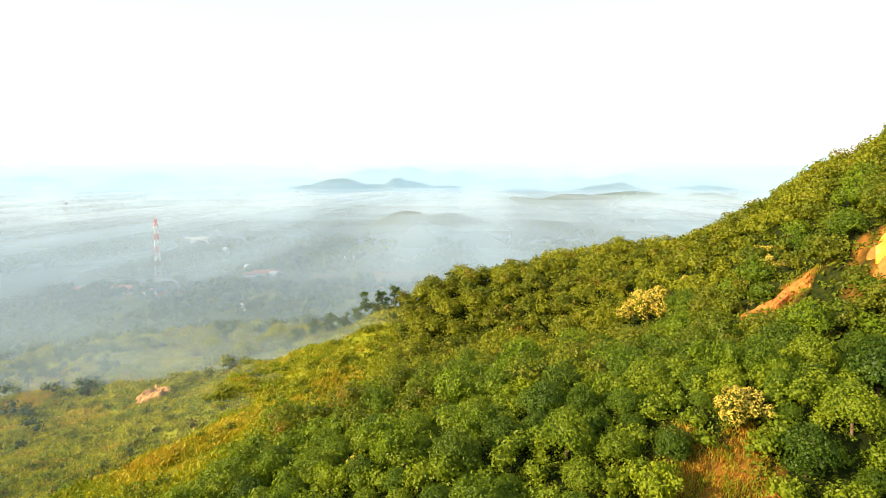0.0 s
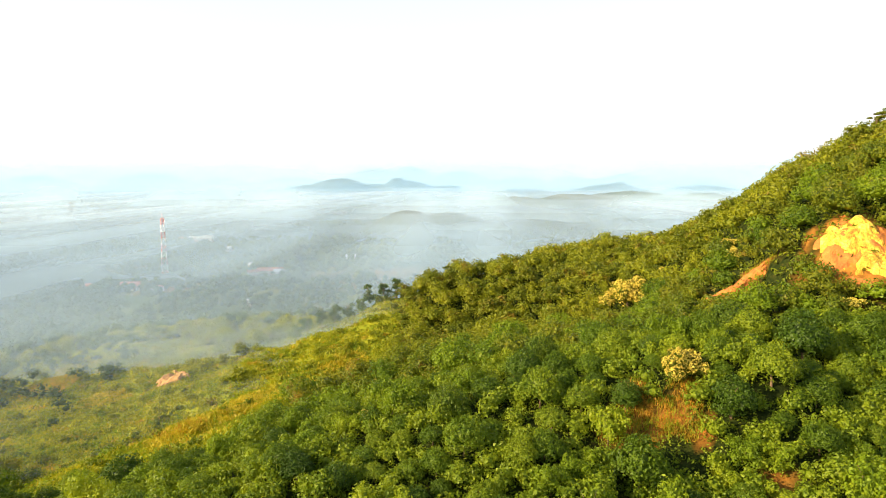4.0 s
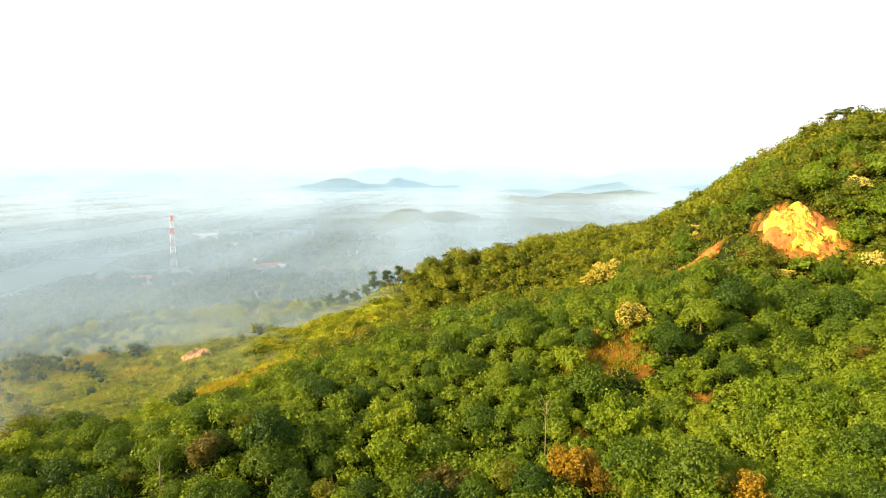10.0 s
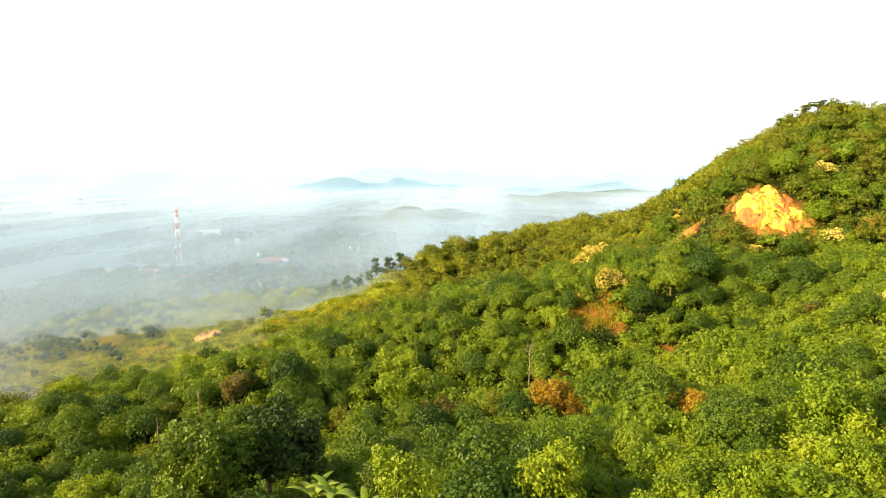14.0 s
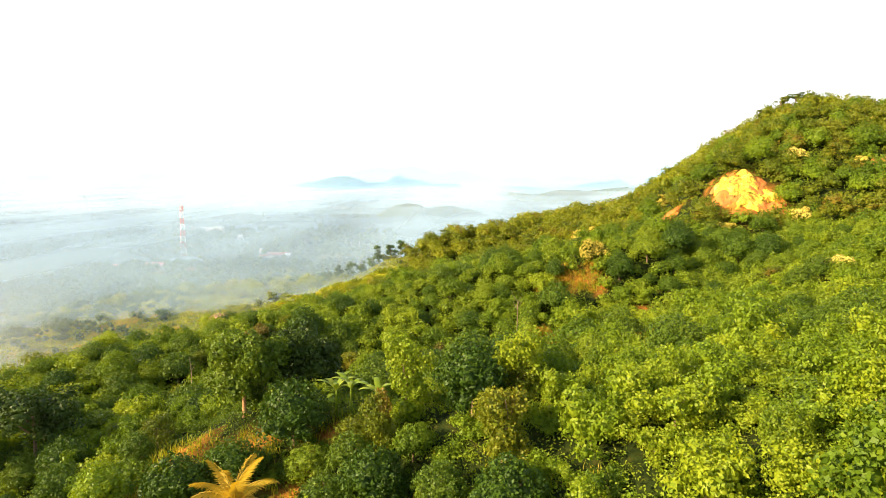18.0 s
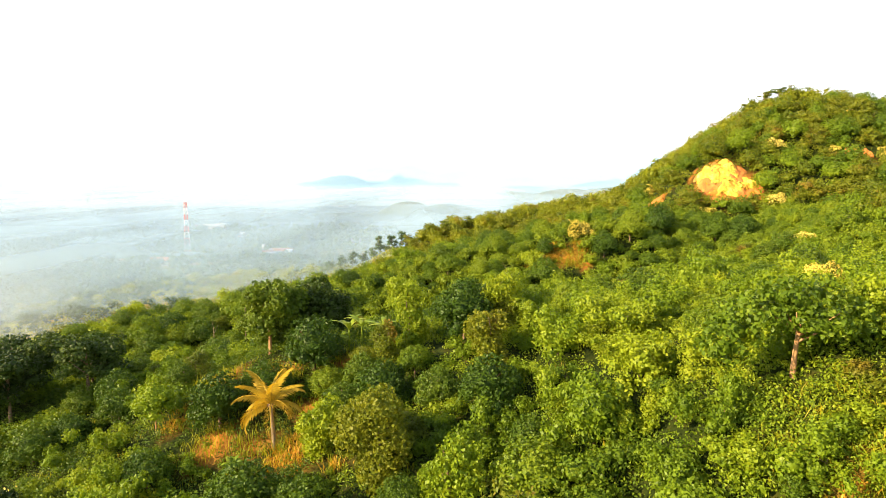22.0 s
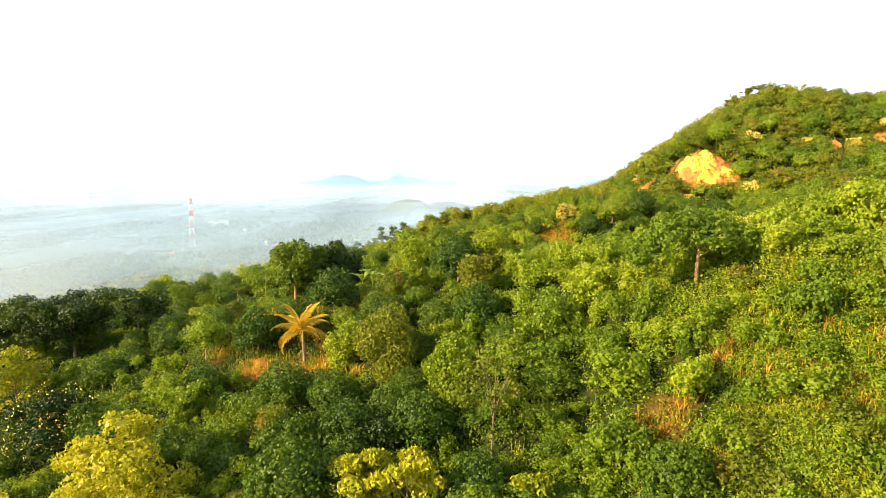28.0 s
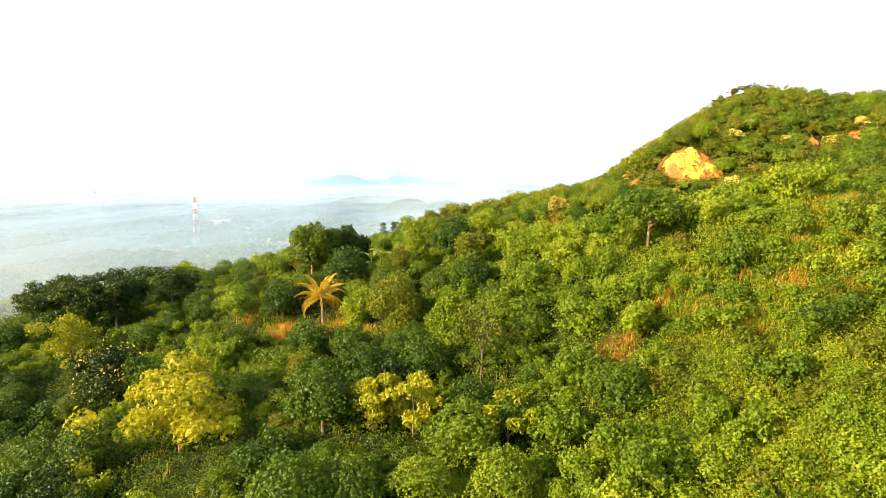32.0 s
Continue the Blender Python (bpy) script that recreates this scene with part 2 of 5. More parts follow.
def tube(points, radii, sides=7, cap=True):
    p = np.asarray(points, float)
    t = np.gradient(p, axis=0)
    t /= np.linalg.norm(t, axis=1)[:, None] + 1e-9
    ref = np.where(np.abs(t[:, 2:3]) > 0.9, [[1.0, 0, 0]], [[0, 0, 1.0]])
    u = np.cross(t, ref)
    u /= np.linalg.norm(u, axis=1)[:, None] + 1e-9
    w = np.cross(t, u)
    a = np.arange(sides) * 2 * np.pi / sides
    ring = np.cos(a)[None, :, None] * u[:, None] + np.sin(a)[None, :, None] * w[:, None]
    v = (p[:, None] + ring * np.asarray(radii, float)[:, None, None]).reshape(-1, 3)
    n = len(p)
    i, j = np.meshgrid(np.arange(n - 1), np.arange(sides), indexing="ij")
    k = (j + 1) % sides
    f = np.stack([i * sides + j, i * sides + k, (i + 1) * sides + k, (i + 1) * sides + j], -1).reshape(-1, 4)
    out = [f]
    if cap:
        v = np.r_[v, p[-1:]]
        out.append(np.array([[(n - 1) * sides + q, (n - 1) * sides + (q + 1) % sides, n * sides] for q in range(sides)]))
    return v, out


def block(x0, y0, z0, x1, y1, z1):
    v = np.array([(x, y, z) for z in (z0, z1) for y in (y0, y1) for x in (x0, x1)], float)
    f = np.array([(0, 2, 3, 1), (4, 5, 7, 6), (0, 1, 5, 4), (2, 6, 7, 3), (0, 4, 6, 2), (1, 3, 7, 5)])
    return v, f


def unit_ball(level):
    bm = bmesh.new()
    bmesh.ops.create_icosphere(bm, subdivisions=level, radius=1.0)
    bm.verts.ensure_lookup_table()
    v = np.array([q.co[:] for q in bm.verts])
    f = np.array([[q.index for q in face.verts] for face in bm.faces])
    bm.free()
    return v, f


BALL1 = unit_ball(1)


def unit(v):
    return v / (np.linalg.norm(v, axis=-1, keepdims=True) + 1e-9)


def leaves(rng, pos, out, length, width, spread=0.55, droop=0.0, fold=0.12):
    """One pointed leaf spray at each place, facing roughly out; returns verts and quads."""
    n = len(pos)
    nor = unit(out + spread * rng.normal(size=(n, 3)))
    t = unit(np.cross(nor, rng.normal(size=(n, 3))))
    t = unit(t + np.array([0, 0, -droop]))
    b = unit(np.cross(nor, t))
    ln = length * rng.uniform(0.65, 1.35, (n, 1))
    wd = width * rng.uniform(0.65, 1.3, (n, 1))
    tip = pos + t * ln * 0.55 - nor * ln * fold
    tail = pos - t * ln * 0.5 - nor * ln * fold
    s = rng.uniform(-0.12, 0.16, (n, 1)) * ln
    v = np.stack([tail, pos + b * wd * 0.5 + t * s, tip, pos - b * wd * 0.5 + t * s], 1).reshape(-1, 3)
    return v, np.arange(4 * n).reshape(-1, 4)


def crown_pieces(rng, lobes, count, leaf, spread=0.5, core=0.8, under=0.35, droop=0.0, wide=0.62):
    """lobes: rows of centre, radius and flatness. Leaf sprays cover the outside of the lobes, round a dim core each."""
    lobes = np.asarray(lobes, float)
    c, r, fl = lobes[:, :3], lobes[:, 3], lobes[:, 4]
    pick = rng.choice(len(r), size=count * 3, p=r ** 2 / (r ** 2).sum())
    d = unit(rng.normal(size=(count * 3, 3)))
    low = d[:, 2] < -0.25
    d[low & (rng.rand(len(d)) > under), 2] *= -1
    scale = np.stack([np.ones(len(pick)), np.ones(len(pick)), fl[pick]], 1)
    pos = c[pick] + d * r[pick, None] * scale * rng.uniform(0.72, 1.18, (len(d), 1))
    inside = np.zeros(len(pos), bool)
    for k in range(len(r)):
        q = (pos - c[k]) / (r[k] * np.array([1, 1, fl[k]]))
        inside |= (np.linalg.norm(q, axis=1) < 0.8) & (pick != k)
    keep = np.flatnonzero(~inside)[:count]
    pos, d = pos[keep], d[keep]
    mid = c.mean(0)
    out = unit(d + 0.35 * unit(pos - mid) + np.array([0, 0, 0.25]))
    pieces = [leaves(rng, pos, out, leaf, leaf * wide, spread, droop)]
    bv, bf = BALL1
    if core:
        for k in range(len(r)):
            v = bv * (1 + 0.12 * rng.normal(size=(len(bv), 1))) * r[k] * core * np.array([1, 1, fl[k]]) + c[k]
            pieces.append((v, bf))
    return pieces


def puff_crown(rng, lobes, spacing, per, leaf, wide=0.7, spread=0.45, core=0.62, under=0.15, droop=0.0):
    """A crown of many small rounded leaf bunches set over the outside of its lobes, round a dense core."""
    lobes = np.asarray(lobes, float)
    cen, nor = [], []
    for k, (x, y, z, r, fl) in enumerate(lobes):
        n = max(5, int(4 * np.pi * r * r * fl ** 0.7 / spacing ** 2))
        i = np.arange(n) + 0.5
        u, th = 1 - 2 * i / n, i * 2.399963 + rng.uniform(0, 6.28)
        w = np.sqrt(1 - u * u)
        d = unit(np.stack([np.cos(th) * w, np.sin(th) * w, u], 1) + rng.normal(size=(n, 3)) * 0.33 * spacing / r)
        p = np.array([x, y, z]) + d * r * np.array([1, 1, fl]) * rng.uniform(0.82, 1.07, (n, 1))
        ok = (d[:, 2] > -0.3) | (rng.rand(n) < under)
        for j in range(len(lobes)):
            if j != k:
                ok &= np.linalg.norm((p - lobes[j, :3]) / (lobes[j, 3] * np.array([1, 1, lobes[j, 4]])), axis=1) > 0.9
        cen.append(p[ok])
        nor.append(unit(d[ok] / np.array([1, 1, fl])))
    cen, nor = np.concatenate(cen), np.concatenate(nor)
    size = np.repeat(spacing * 0.62 * rng.uniform(0.65, 1.4, (len(cen), 1)), per, 0)
    out = np.repeat(nor, per, 0)
    d = unit(out + 0.8 * rng.normal(size=out.shape))
    pos = np.repeat(cen, per, 0) + d * size
    pieces = [leaves(rng, pos, unit(d + 0.2 * out + np.array([0, 0, 0.15])), leaf, leaf * wide, spread, droop)]
    behind = np.repeat(cen - 0.35 * spacing * nor, 4, 0)
    pieces.append(leaves(rng, behind + 0.42 * spacing * rng.normal(size=behind.shape), np.repeat(nor, 4, 0), 1.25 * leaf, 1.0 * leaf, 0.55))
    bv, bf = BALL1
    if core:
        for x, y, z, r, fl in lobes:
            pieces.append((bv * (1 + 0.07 * rng.normal(size=(len(bv), 1))) * r * core * np.array([1, 1, fl]) + np.array([x, y, z]), bf))
    return pieces


def round_lobes(rng, width, height, base, count):
    """One broad dome with smaller domes round its sides."""
    r = width * 0.40
    rows = [(0, 0, base + height * 0.46, r, height * 0.52 / r)]
    for k in range(count):
        a = k * 2.39996 + rng.uniform(-0.4, 0.4)
        e = rng.uniform(0.0, 0.75)
        q = r * (0.9 - 0.45 * e)
        rows.append((q * math.cos(a), q * math.sin(a), base + height * (0.22 + 0.56 * e), width * rng.uniform(0.15, 0.24), rng.uniform(0.75, 1.0)))
    return rows


def tangle_lobes(rng, width, height, count):
    """Uneven lobes for a ragged crown."""
    rows = []
    for k in range(count):
        q = rng.normal(size=2) * width * 0.24
        rows.append((q[0], q[1], height * (0.16 + 0.62 * rng.rand() ** 0.8) - 0.10 * np.hypot(*q), width * rng.uniform(0.10, 0.21), rng.uniform(0.75, 1.35)))
    return rows


def trunk_pieces(rng, height, radius, limbs, reach, lean=0.3, fork=0.45):
    bend = rng.normal(size=2) * lean
    h = np.linspace(0, 1, 6)
    pts = np.stack([bend[0] * h ** 2, bend[1] * h ** 2, height * h - 0.5 * (h == 0)], 1)
    out = [tube(pts, radius * (1.25 - 0.75 * h), 7)]
    for k in range(limbs):
        a = k * 2 * np.pi / max(limbs, 1) + rng.uniform(-0.5, 0.5)
        s = fork + (0.85 - fork) * rng.rand()
        start = np.array([bend[0] * s * s, bend[1] * s * s, height * s])
        q = np.linspace(0, 1, 4)[:, None]
        end = np.array([math.cos(a) * reach, math.sin(a) * reach, height * (0.28 + 0.2 * rng.rand())])
        p = start + q * end * np.array([1, 1, 1]) + q * (1 - q) * np.array([0, 0, -0.4])
        out.append(tube(p, radius * 0.55 * (1.1 - q[:, 0] * 0.8), 5))
    return out


def make_tree(name, label, category, rng, lobes, count, leaf, leafmat, trunk=None, barkmat=None, group="", **kw):
    root = new(name)
    tagged(root, label, category, group)
    puff = kw.pop("puff", 0)
    v, f = join(puff_crown(rng, lobes, puff, count, leaf, **kw) if puff else crown_pieces(rng, lobes, count, leaf, **kw))
    part("crown", mesh_of("crown", v, f, leafmat, True), root)
    if trunk:
        v, f = join(trunk)
        part("trunk", mesh_of("trunk", v, f, barkmat or BARK, True), root)
    return root


def place(x, y, scale=1.0, turn=0.0, sink=0.15, high=1.0):
    return (Matrix.Translation((x, y, gz(x, y) - sink)) @ Matrix.Rotation(turn, 4, "Z")
            @ Matrix.Diagonal((scale, scale, scale * high, 1)))

# ---------------------------------------------------------------- ground sheet
def graded(lo, hi, step, far, growth=1.16):
    mid = list(np.arange(lo, hi + 0.01, step))
    s, up, down = step, [hi], [lo]
    while up[-1] < far:
        s *= growth
        up.append(min(up[-1] + s, far))
    s = step
    while down[-1] > -far:
        s *= growth
        down.append(max(down[-1] - s, -far))
    return np.array(down[:0:-1] + mid + up[1:])


def spots(x, y, rows):
    """Share of bare or dry ground: soft uneven discs (x, y, radius)."""
    v = np.zeros(len(x))
    wob = 1 + 0.35 * waves(x, y, 5.0, 21) + 0.2 * waves(x, y, 2.3, 22)
    for cx, cy, r in rows:
        v = np.maximum(v, 1 - smooth(0.55, 1.15, np.hypot(x - cx, y - cy) / (r * np.clip(wob, 0.4, 1.8))))
    return v


BARE = [(91, 111, 10.5), (77, 125, 2.6), (73, 123.5, 2.6), (69, 121.5, 2.6), (64, 119.5, 2.6), (60, 116, 2.2), (-101, 198, 5.0), (-97, 195, 3.5), (-24, -9, 3.0), (-17, -9, 2.4), (-9, -9, 2.2),
        (-21, -20, 2.6), (-12, -16, 2.0), (130, 108, 3.6), (128, 105, 2.5), (143, 106, 3.0), (150, 110, 3.4), (-31, -5, 2.4), (32, 65.4, 2.4), (28, 63.5, 2.2), (36, 63.5, 1.6), (-17, -21.4, 1.5)]
DRY = [(25, 65, 2.6), (30.5, 66.5, 3.0), (35, 65, 2.6), (29, 70.5, 2.2), (36, 69, 1.8), (-2.4, -36.9, 1.0), (-11.6, -29, 1.2), (-25.8, -15.8, 1.6), (-7.4, -28.3, 1.0), (0.7, -37.3, 1.0), (44, -43, 3.4), (52, -42, 3.2), (33.6, -52.8, 1.2), (29.6, -52.7, 1.2), (37, -56, 1.5), (26.4, -50.8, 1.2), (41, -45.6, 2.0), (17.2, -50, 1.3), (20.4, -50.2, 1.1), (29.3, -55.1, 1.0), (35.7, -50.5, 1.3), (22.6, -54.5, 0.9), (38.6, -52.4, 1.0), (31.6, -49.4, 0.9), (24.4, -47.6, 0.8),
       (-64, 128, 5.0), (-52, 118, 4.0), (-36, 152, 4.5), (-150, 205, 9.0), (12, -2, 2.6), (16, 3, 2.0), (-12, -24, 2.5), (-36, 83, 3.5), (-44, 88, 3.0)]
TRACK = [(45, 55.6, 1.8), (41.5, 54.5, 1.9), (38.5, 51.5, 1.9), (35.6, 48, 1.8), (33.5, 44, 1.6), (32, 40, 1.4), (116, 84, 2.0), (114, 79, 2.0), (113, 74, 1.8)]


# crests of the grassy slope where the grass has turned yellow
YELLOW = [(-30, 182, 5.0), (-34, 172, 6.0), (-37, 161, 6.5), (-44, 156, 6.5), (-50, 149, 6.5), (-54, 141, 6.5), (-58, 131, 6.5), (-65, 123, 6.0), (-38, 87, 3.0), (-48, 88, 3.0), (-148, 225, 9.0), (-120, 190, 7.0)]


def grass_share(x, y):
    """1 on the open slopes of grass and low scrub."""
    x, y = np.atleast_1d(x).astype(float), np.atleast_1d(y).astype(float)
    far = (1 - smooth(0.8, 1.15, np.hypot((x + 75) / 62, (y - 158) / 46) + 0.1 * waves(x, y, 22, 31)))
    far2 = (1 - smooth(0.85, 1.1, np.hypot((x + 150) / 70, (y - 195) / 70) + 0.1 * waves(x, y, 26, 33)))
    near = smooth(17, 25, x + 4 * waves(x, y, 12, 32)) * (1 - smooth(-46, -40, y - 0.08 * (x - 30)))
    crest = (1 - smooth(0.85, 1.1, np.hypot((x + 42) / 34, (y - 205) / 42) + 0.1 * waves(x, y, 20, 34))) * (1 - smooth(-18, -12, x))
    foot = (1 - smooth(0.85, 1.1, np.hypot((x + 66) / 32, (y - 108) / 30) + 0.12 * waves(x, y, 18, 35)))
    return np.maximum(np.maximum(np.maximum(far, far2 * 0.9), np.maximum(crest, foot)), near)


gx, gy = graded(-160, 170, 2.4, 4900), graded(-110, 260, 2.4, 4900)
GX, GY = np.meshgrid(gx, gy)
GZ = ground_z(GX.ravel(), GY.ravel())
gi, gj = np.meshgrid(np.arange(len(gy) - 1), np.arange(len(gx) - 1), indexing="ij")
gq = np.stack([gi * len(gx) + gj, gi * len(gx) + gj + 1, (gi + 1) * len(gx) + gj + 1, (gi + 1) * len(gx) + gj], -1).reshape(-1, 4)

m, nt, out = tree_of("hill_ground")
att = nt.nodes.new("ShaderNodeAttribute")
att.attribute_name = "cover"
sep = nt.nodes.new("ShaderNodeSeparateColor")
nt.links.new(att.outputs["Color"], sep.inputs["Color"])
soil = ramp(nt, position_noise(nt, 0.6, 5.0), [(0.3, (0.24, 0.085, 0.014)), (0.55, (0.42, 0.17, 0.026)), (0.8, (0.56, 0.29, 0.06))])
# litter colour darkened nearly to black, so gaps between plants read as shade
shaded_litter = ramp(nt, position_noise(nt, 1.1, 5.0), [(0.3, (0.008, 0.015, 0.002)), (0.55, (0.022, 0.032, 0.004)), (0.78, (0.06, 0.05, 0.010))])
sward = ramp(nt, position_noise(nt, 0.22, 5.0), [(0.28, (0.09, 0.12, 0.008)), (0.5, (0.20, 0.22, 0.012)), (0.75, (0.36, 0.33, 0.022))])
fields = ramp(nt, position_noise(nt, 0.012, 4.0), [(0.35, (0.05, 0.075, 0.018)), (0.5, (0.085, 0.115, 0.022)), (0.6, (0.15, 0.16, 0.03)), (0.72, (0.20, 0.13, 0.06))])
col = mix(nt, sep.outputs["Red"], shaded_litter, sward)
col = mix(nt, sep.outputs["Blue"], col, fields)
col = mix(nt, sep.outputs["Green"], col, soil)
p = add(nt, "ShaderNodeBsdfPrincipled", Roughness=0.95)
p.inputs["Specular IOR Level"].default_value = 0.1
nt.links.new(col, p.inputs["Base Color"])
b = add(nt, "ShaderNodeBump", Strength=0.6, Distance=0.5)
nt.links.new(position_noise(nt, 0.9, 6.0), b.inputs["Height"])
nt.links.new(b.outputs[0], p.inputs["Normal"])
nt.links.new(p.outputs[0], out.inputs["Surface"])
GROUND = m
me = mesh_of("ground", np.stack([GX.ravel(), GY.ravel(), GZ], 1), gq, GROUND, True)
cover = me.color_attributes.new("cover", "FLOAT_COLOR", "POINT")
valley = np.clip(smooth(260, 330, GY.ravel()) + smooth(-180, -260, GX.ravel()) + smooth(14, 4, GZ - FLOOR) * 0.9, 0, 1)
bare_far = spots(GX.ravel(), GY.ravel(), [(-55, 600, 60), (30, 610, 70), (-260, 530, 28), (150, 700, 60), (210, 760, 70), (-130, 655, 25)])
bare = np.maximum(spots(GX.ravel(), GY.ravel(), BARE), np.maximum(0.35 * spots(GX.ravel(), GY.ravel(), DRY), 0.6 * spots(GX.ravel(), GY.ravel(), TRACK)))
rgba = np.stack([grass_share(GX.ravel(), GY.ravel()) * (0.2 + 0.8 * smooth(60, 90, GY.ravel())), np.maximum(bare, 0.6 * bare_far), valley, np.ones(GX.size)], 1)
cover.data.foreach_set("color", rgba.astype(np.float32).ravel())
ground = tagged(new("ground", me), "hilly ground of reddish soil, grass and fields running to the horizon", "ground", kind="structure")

# ---------------------------------------------------------------- cut rock face
def rock_face(name, label, cx, cy, width, run, facing, bulge, material, seed, cols=64, rows=44):
    """Broken bare ground standing proud of the slope, with an uneven outline; the slope faces the given way (degrees from -y towards -x)."""
    rng = np.random.RandomState(seed)
    u, w = np.meshgrid(np.linspace(-1, 1, cols), np.linspace(-1, 1, rows))
    u, w = u.ravel(), w.ravel()
    a = radians(facing)
    side = np.array([math.cos(a), -math.sin(a)])
    back = np.array([math.sin(a), math.cos(a)])
    px = cx + u * side[0] * width / 2 + w * back[0] * run / 2
    py = cy + u * side[1] * width / 2 + w * back[1] * run / 2
    rim = np.hypot(u, w) + 0.24 * waves(u, w, 1.3, seed) + 0.20 * waves(u, w, 0.5, seed + 3)
    edge = 1 - smooth(0.62, 0.98, rim)
    rough = 0.8 * waves(px, py * 1.3, 7.0, seed + 5) + 0.4 * waves(px * 1.3, py * 0.8, 2.9, seed + 1) + 0.28 * np.abs(waves(px * 1.2, py, 1.4, seed + 2)) + 0.07 * rng.normal(size=len(u))
    z = ground_z(px, py) + edge * bulge * (0.8 + 0.36 * rough) - 1.6 * (1 - edge)
    v = np.stack([px - back[0] * edge * 0.35 * rough, py - back[1] * edge * 0.35 * rough, z], 1)
    i, j = np.meshgrid(np.arange(rows - 1), np.arange(cols - 1), indexing="ij")
    f = np.stack([i * cols + j, i * cols + j + 1, (i + 1) * cols + j + 1, (i + 1) * cols + j], -1).reshape(-1, 4)
    return tagged(new(name, mesh_of(name, v, f, material)), label, "rock face", kind="structure")


m, nt, out = tree_of("ochre_rock")
base = ramp(nt, mathn(nt, "ADD", mathn(nt, "MULTIPLY", position_noise(nt, 0.35, 5.0, 0.65), 0.6), mathn(nt, "MULTIPLY", position_noise(nt, 1.6, 5.0, 0.65), 0.4)),
            [(0.36, (0.34, 0.13, 0.012)), (0.45, (0.58, 0.27, 0.022)), (0.53, (0.72, 0.44, 0.04)), (0.66, (0.82, 0.62, 0.14))])
p = add(nt, "ShaderNodeBsdfPrincipled", Roughness=0.9)
nt.links.new(base, p.inputs["Base Color"])
b = add(nt, "ShaderNodeBump", Strength=0.8, Distance=0.4)
nt.links.new(position_noise(nt, 1.4, 6.0), b.inputs["Height"])
nt.links.new(b.outputs[0], p.inputs["Normal"])
nt.links.new(p.outputs[0], out.inputs["Surface"])
OCHRE = m
RED_SOIL = rough_material("red_soil", [(0.3, (0.30, 0.09, 0.015)), (0.55, (0.50, 0.17, 0.025)), (0.8, (0.66, 0.30, 0.06))], 0.5, 3.0, 0.6)
PINK_SOIL = rough_material("pink_soil", [(0.3, (0.32, 0.16, 0.05)), (0.55, (0.46, 0.26, 0.08)), (0.8, (0.58, 0.38, 0.14))], 0.5, 3.0, 0.6)

# ---------------------------------------------------------------- rock and earth faces on the hill
rock_face("rock_face", "sunlit ochre rock face cut into the wooded hill", 91.8, 112, 17, 15.5, 28, 1.1, OCHRE, 41, 110, 90)
rock_face("earth_scar", "orange earth rim round a pale rock face", 91.5, 112, 22, 19, 28, 0.45, RED_SOIL, 43, 60, 50)
rock_face("earth_scar", "bare orange earth slip on the wooded slope", 131, 109.5, 9.5, 9, 15, 0.9, RED_SOIL, 51, 34, 26)
rock_face("earth_scar", "bare orange earth slip beside flowering trees", 145, 106, 10.0, 8, 15, 0.9, RED_SOIL, 53, 34, 26)
rock_face("earth_scar", "small pinkish earth scar on the grassy slope", -100, 199, 13.0, 12, 10, 1.6, PINK_SOIL, 55, 34, 26)
rock_face("earth_scar", "narrow orange earth gully between trees", 70, 122.5, 17, 5.0, -10, 1.3, RED_SOIL, 57, 60, 24)
rock_face("earth_scar", "small orange earth slip below bushes", 47, 90, 4.5, 6.0, 20, 0.9, RED_SOIL, 59, 20, 20)

# ---------------------------------------------------------------- trees, one model of each kind
def model(seed):
    return np.random.RandomState(seed)


MODELS = {}


def keep(kind, root):
    MODELS.setdefault(kind, []).append(root)


for k in range(4):
    r = model(100 + k)
    keep("dome", make_tree("broadleaf_tree", "round-crowned green broadleaf tree on the hillside", "tree", r,
         round_lobes(r, 7.0, 5.2, 0.9, 9), 8, 0.29, LEAF_GREEN, trunk_pieces(r, 3.6, 0.17, 3, 1.5), group="hillside trees", puff=0.62))
for k in range(4):
    r = model(120 + k)
    keep("light", make_tree("light_green_tree", "leafy light green tree with an uneven crown", "tree", r,
         tangle_lobes(r, 6.2, 5.4, 13) + [(0, 0, 2.3, 1.9, 1.0)], 7, 0.31, LEAF_LIGHT, trunk_pieces(r, 3.2, 0.13, 3, 1.2), group="hillside trees", puff=0.66, spread=0.6))
for k in range(3):
    r = model(140 + k)
    lob = [(r.normal() * 1.5, r.normal() * 1.5, 0.5 + 2.6 * r.rand() ** 1.3, r.uniform(0.55, 1.2), r.uniform(0.8, 1.3)) for _ in range(11)]
    keep("shrub", make_tree("tall_shrub", "dense green shrub overgrown with creepers", "shrub", r, lob, 7, 0.26, LEAF_LIGHT if k else LEAF_GREEN,
         trunk_pieces(r, 1.6, 0.08, 3, 0.7), group="hillside shrubs", puff=0.55, spread=0.65))
for k in range(3):
    r = model(150 + k)
    lob = [(r.normal() * 1.6, r.normal() * 1.6, 0.5 + 1.2 * r.rand(), r.uniform(0.8, 1.3), r.uniform(0.7, 0.95)) for _ in range(9)]
    keep("bush", make_tree("spreading_bush", "low spreading green bush on the slope", "bush", r, lob, 7, 0.25, (LEAF_GREEN, LEAF_LIGHT, LEAF_LIGHT)[k],
         trunk_pieces(r, 1.0, 0.07, 3, 0.7), group="hillside bushes", puff=0.55, spread=0.6))
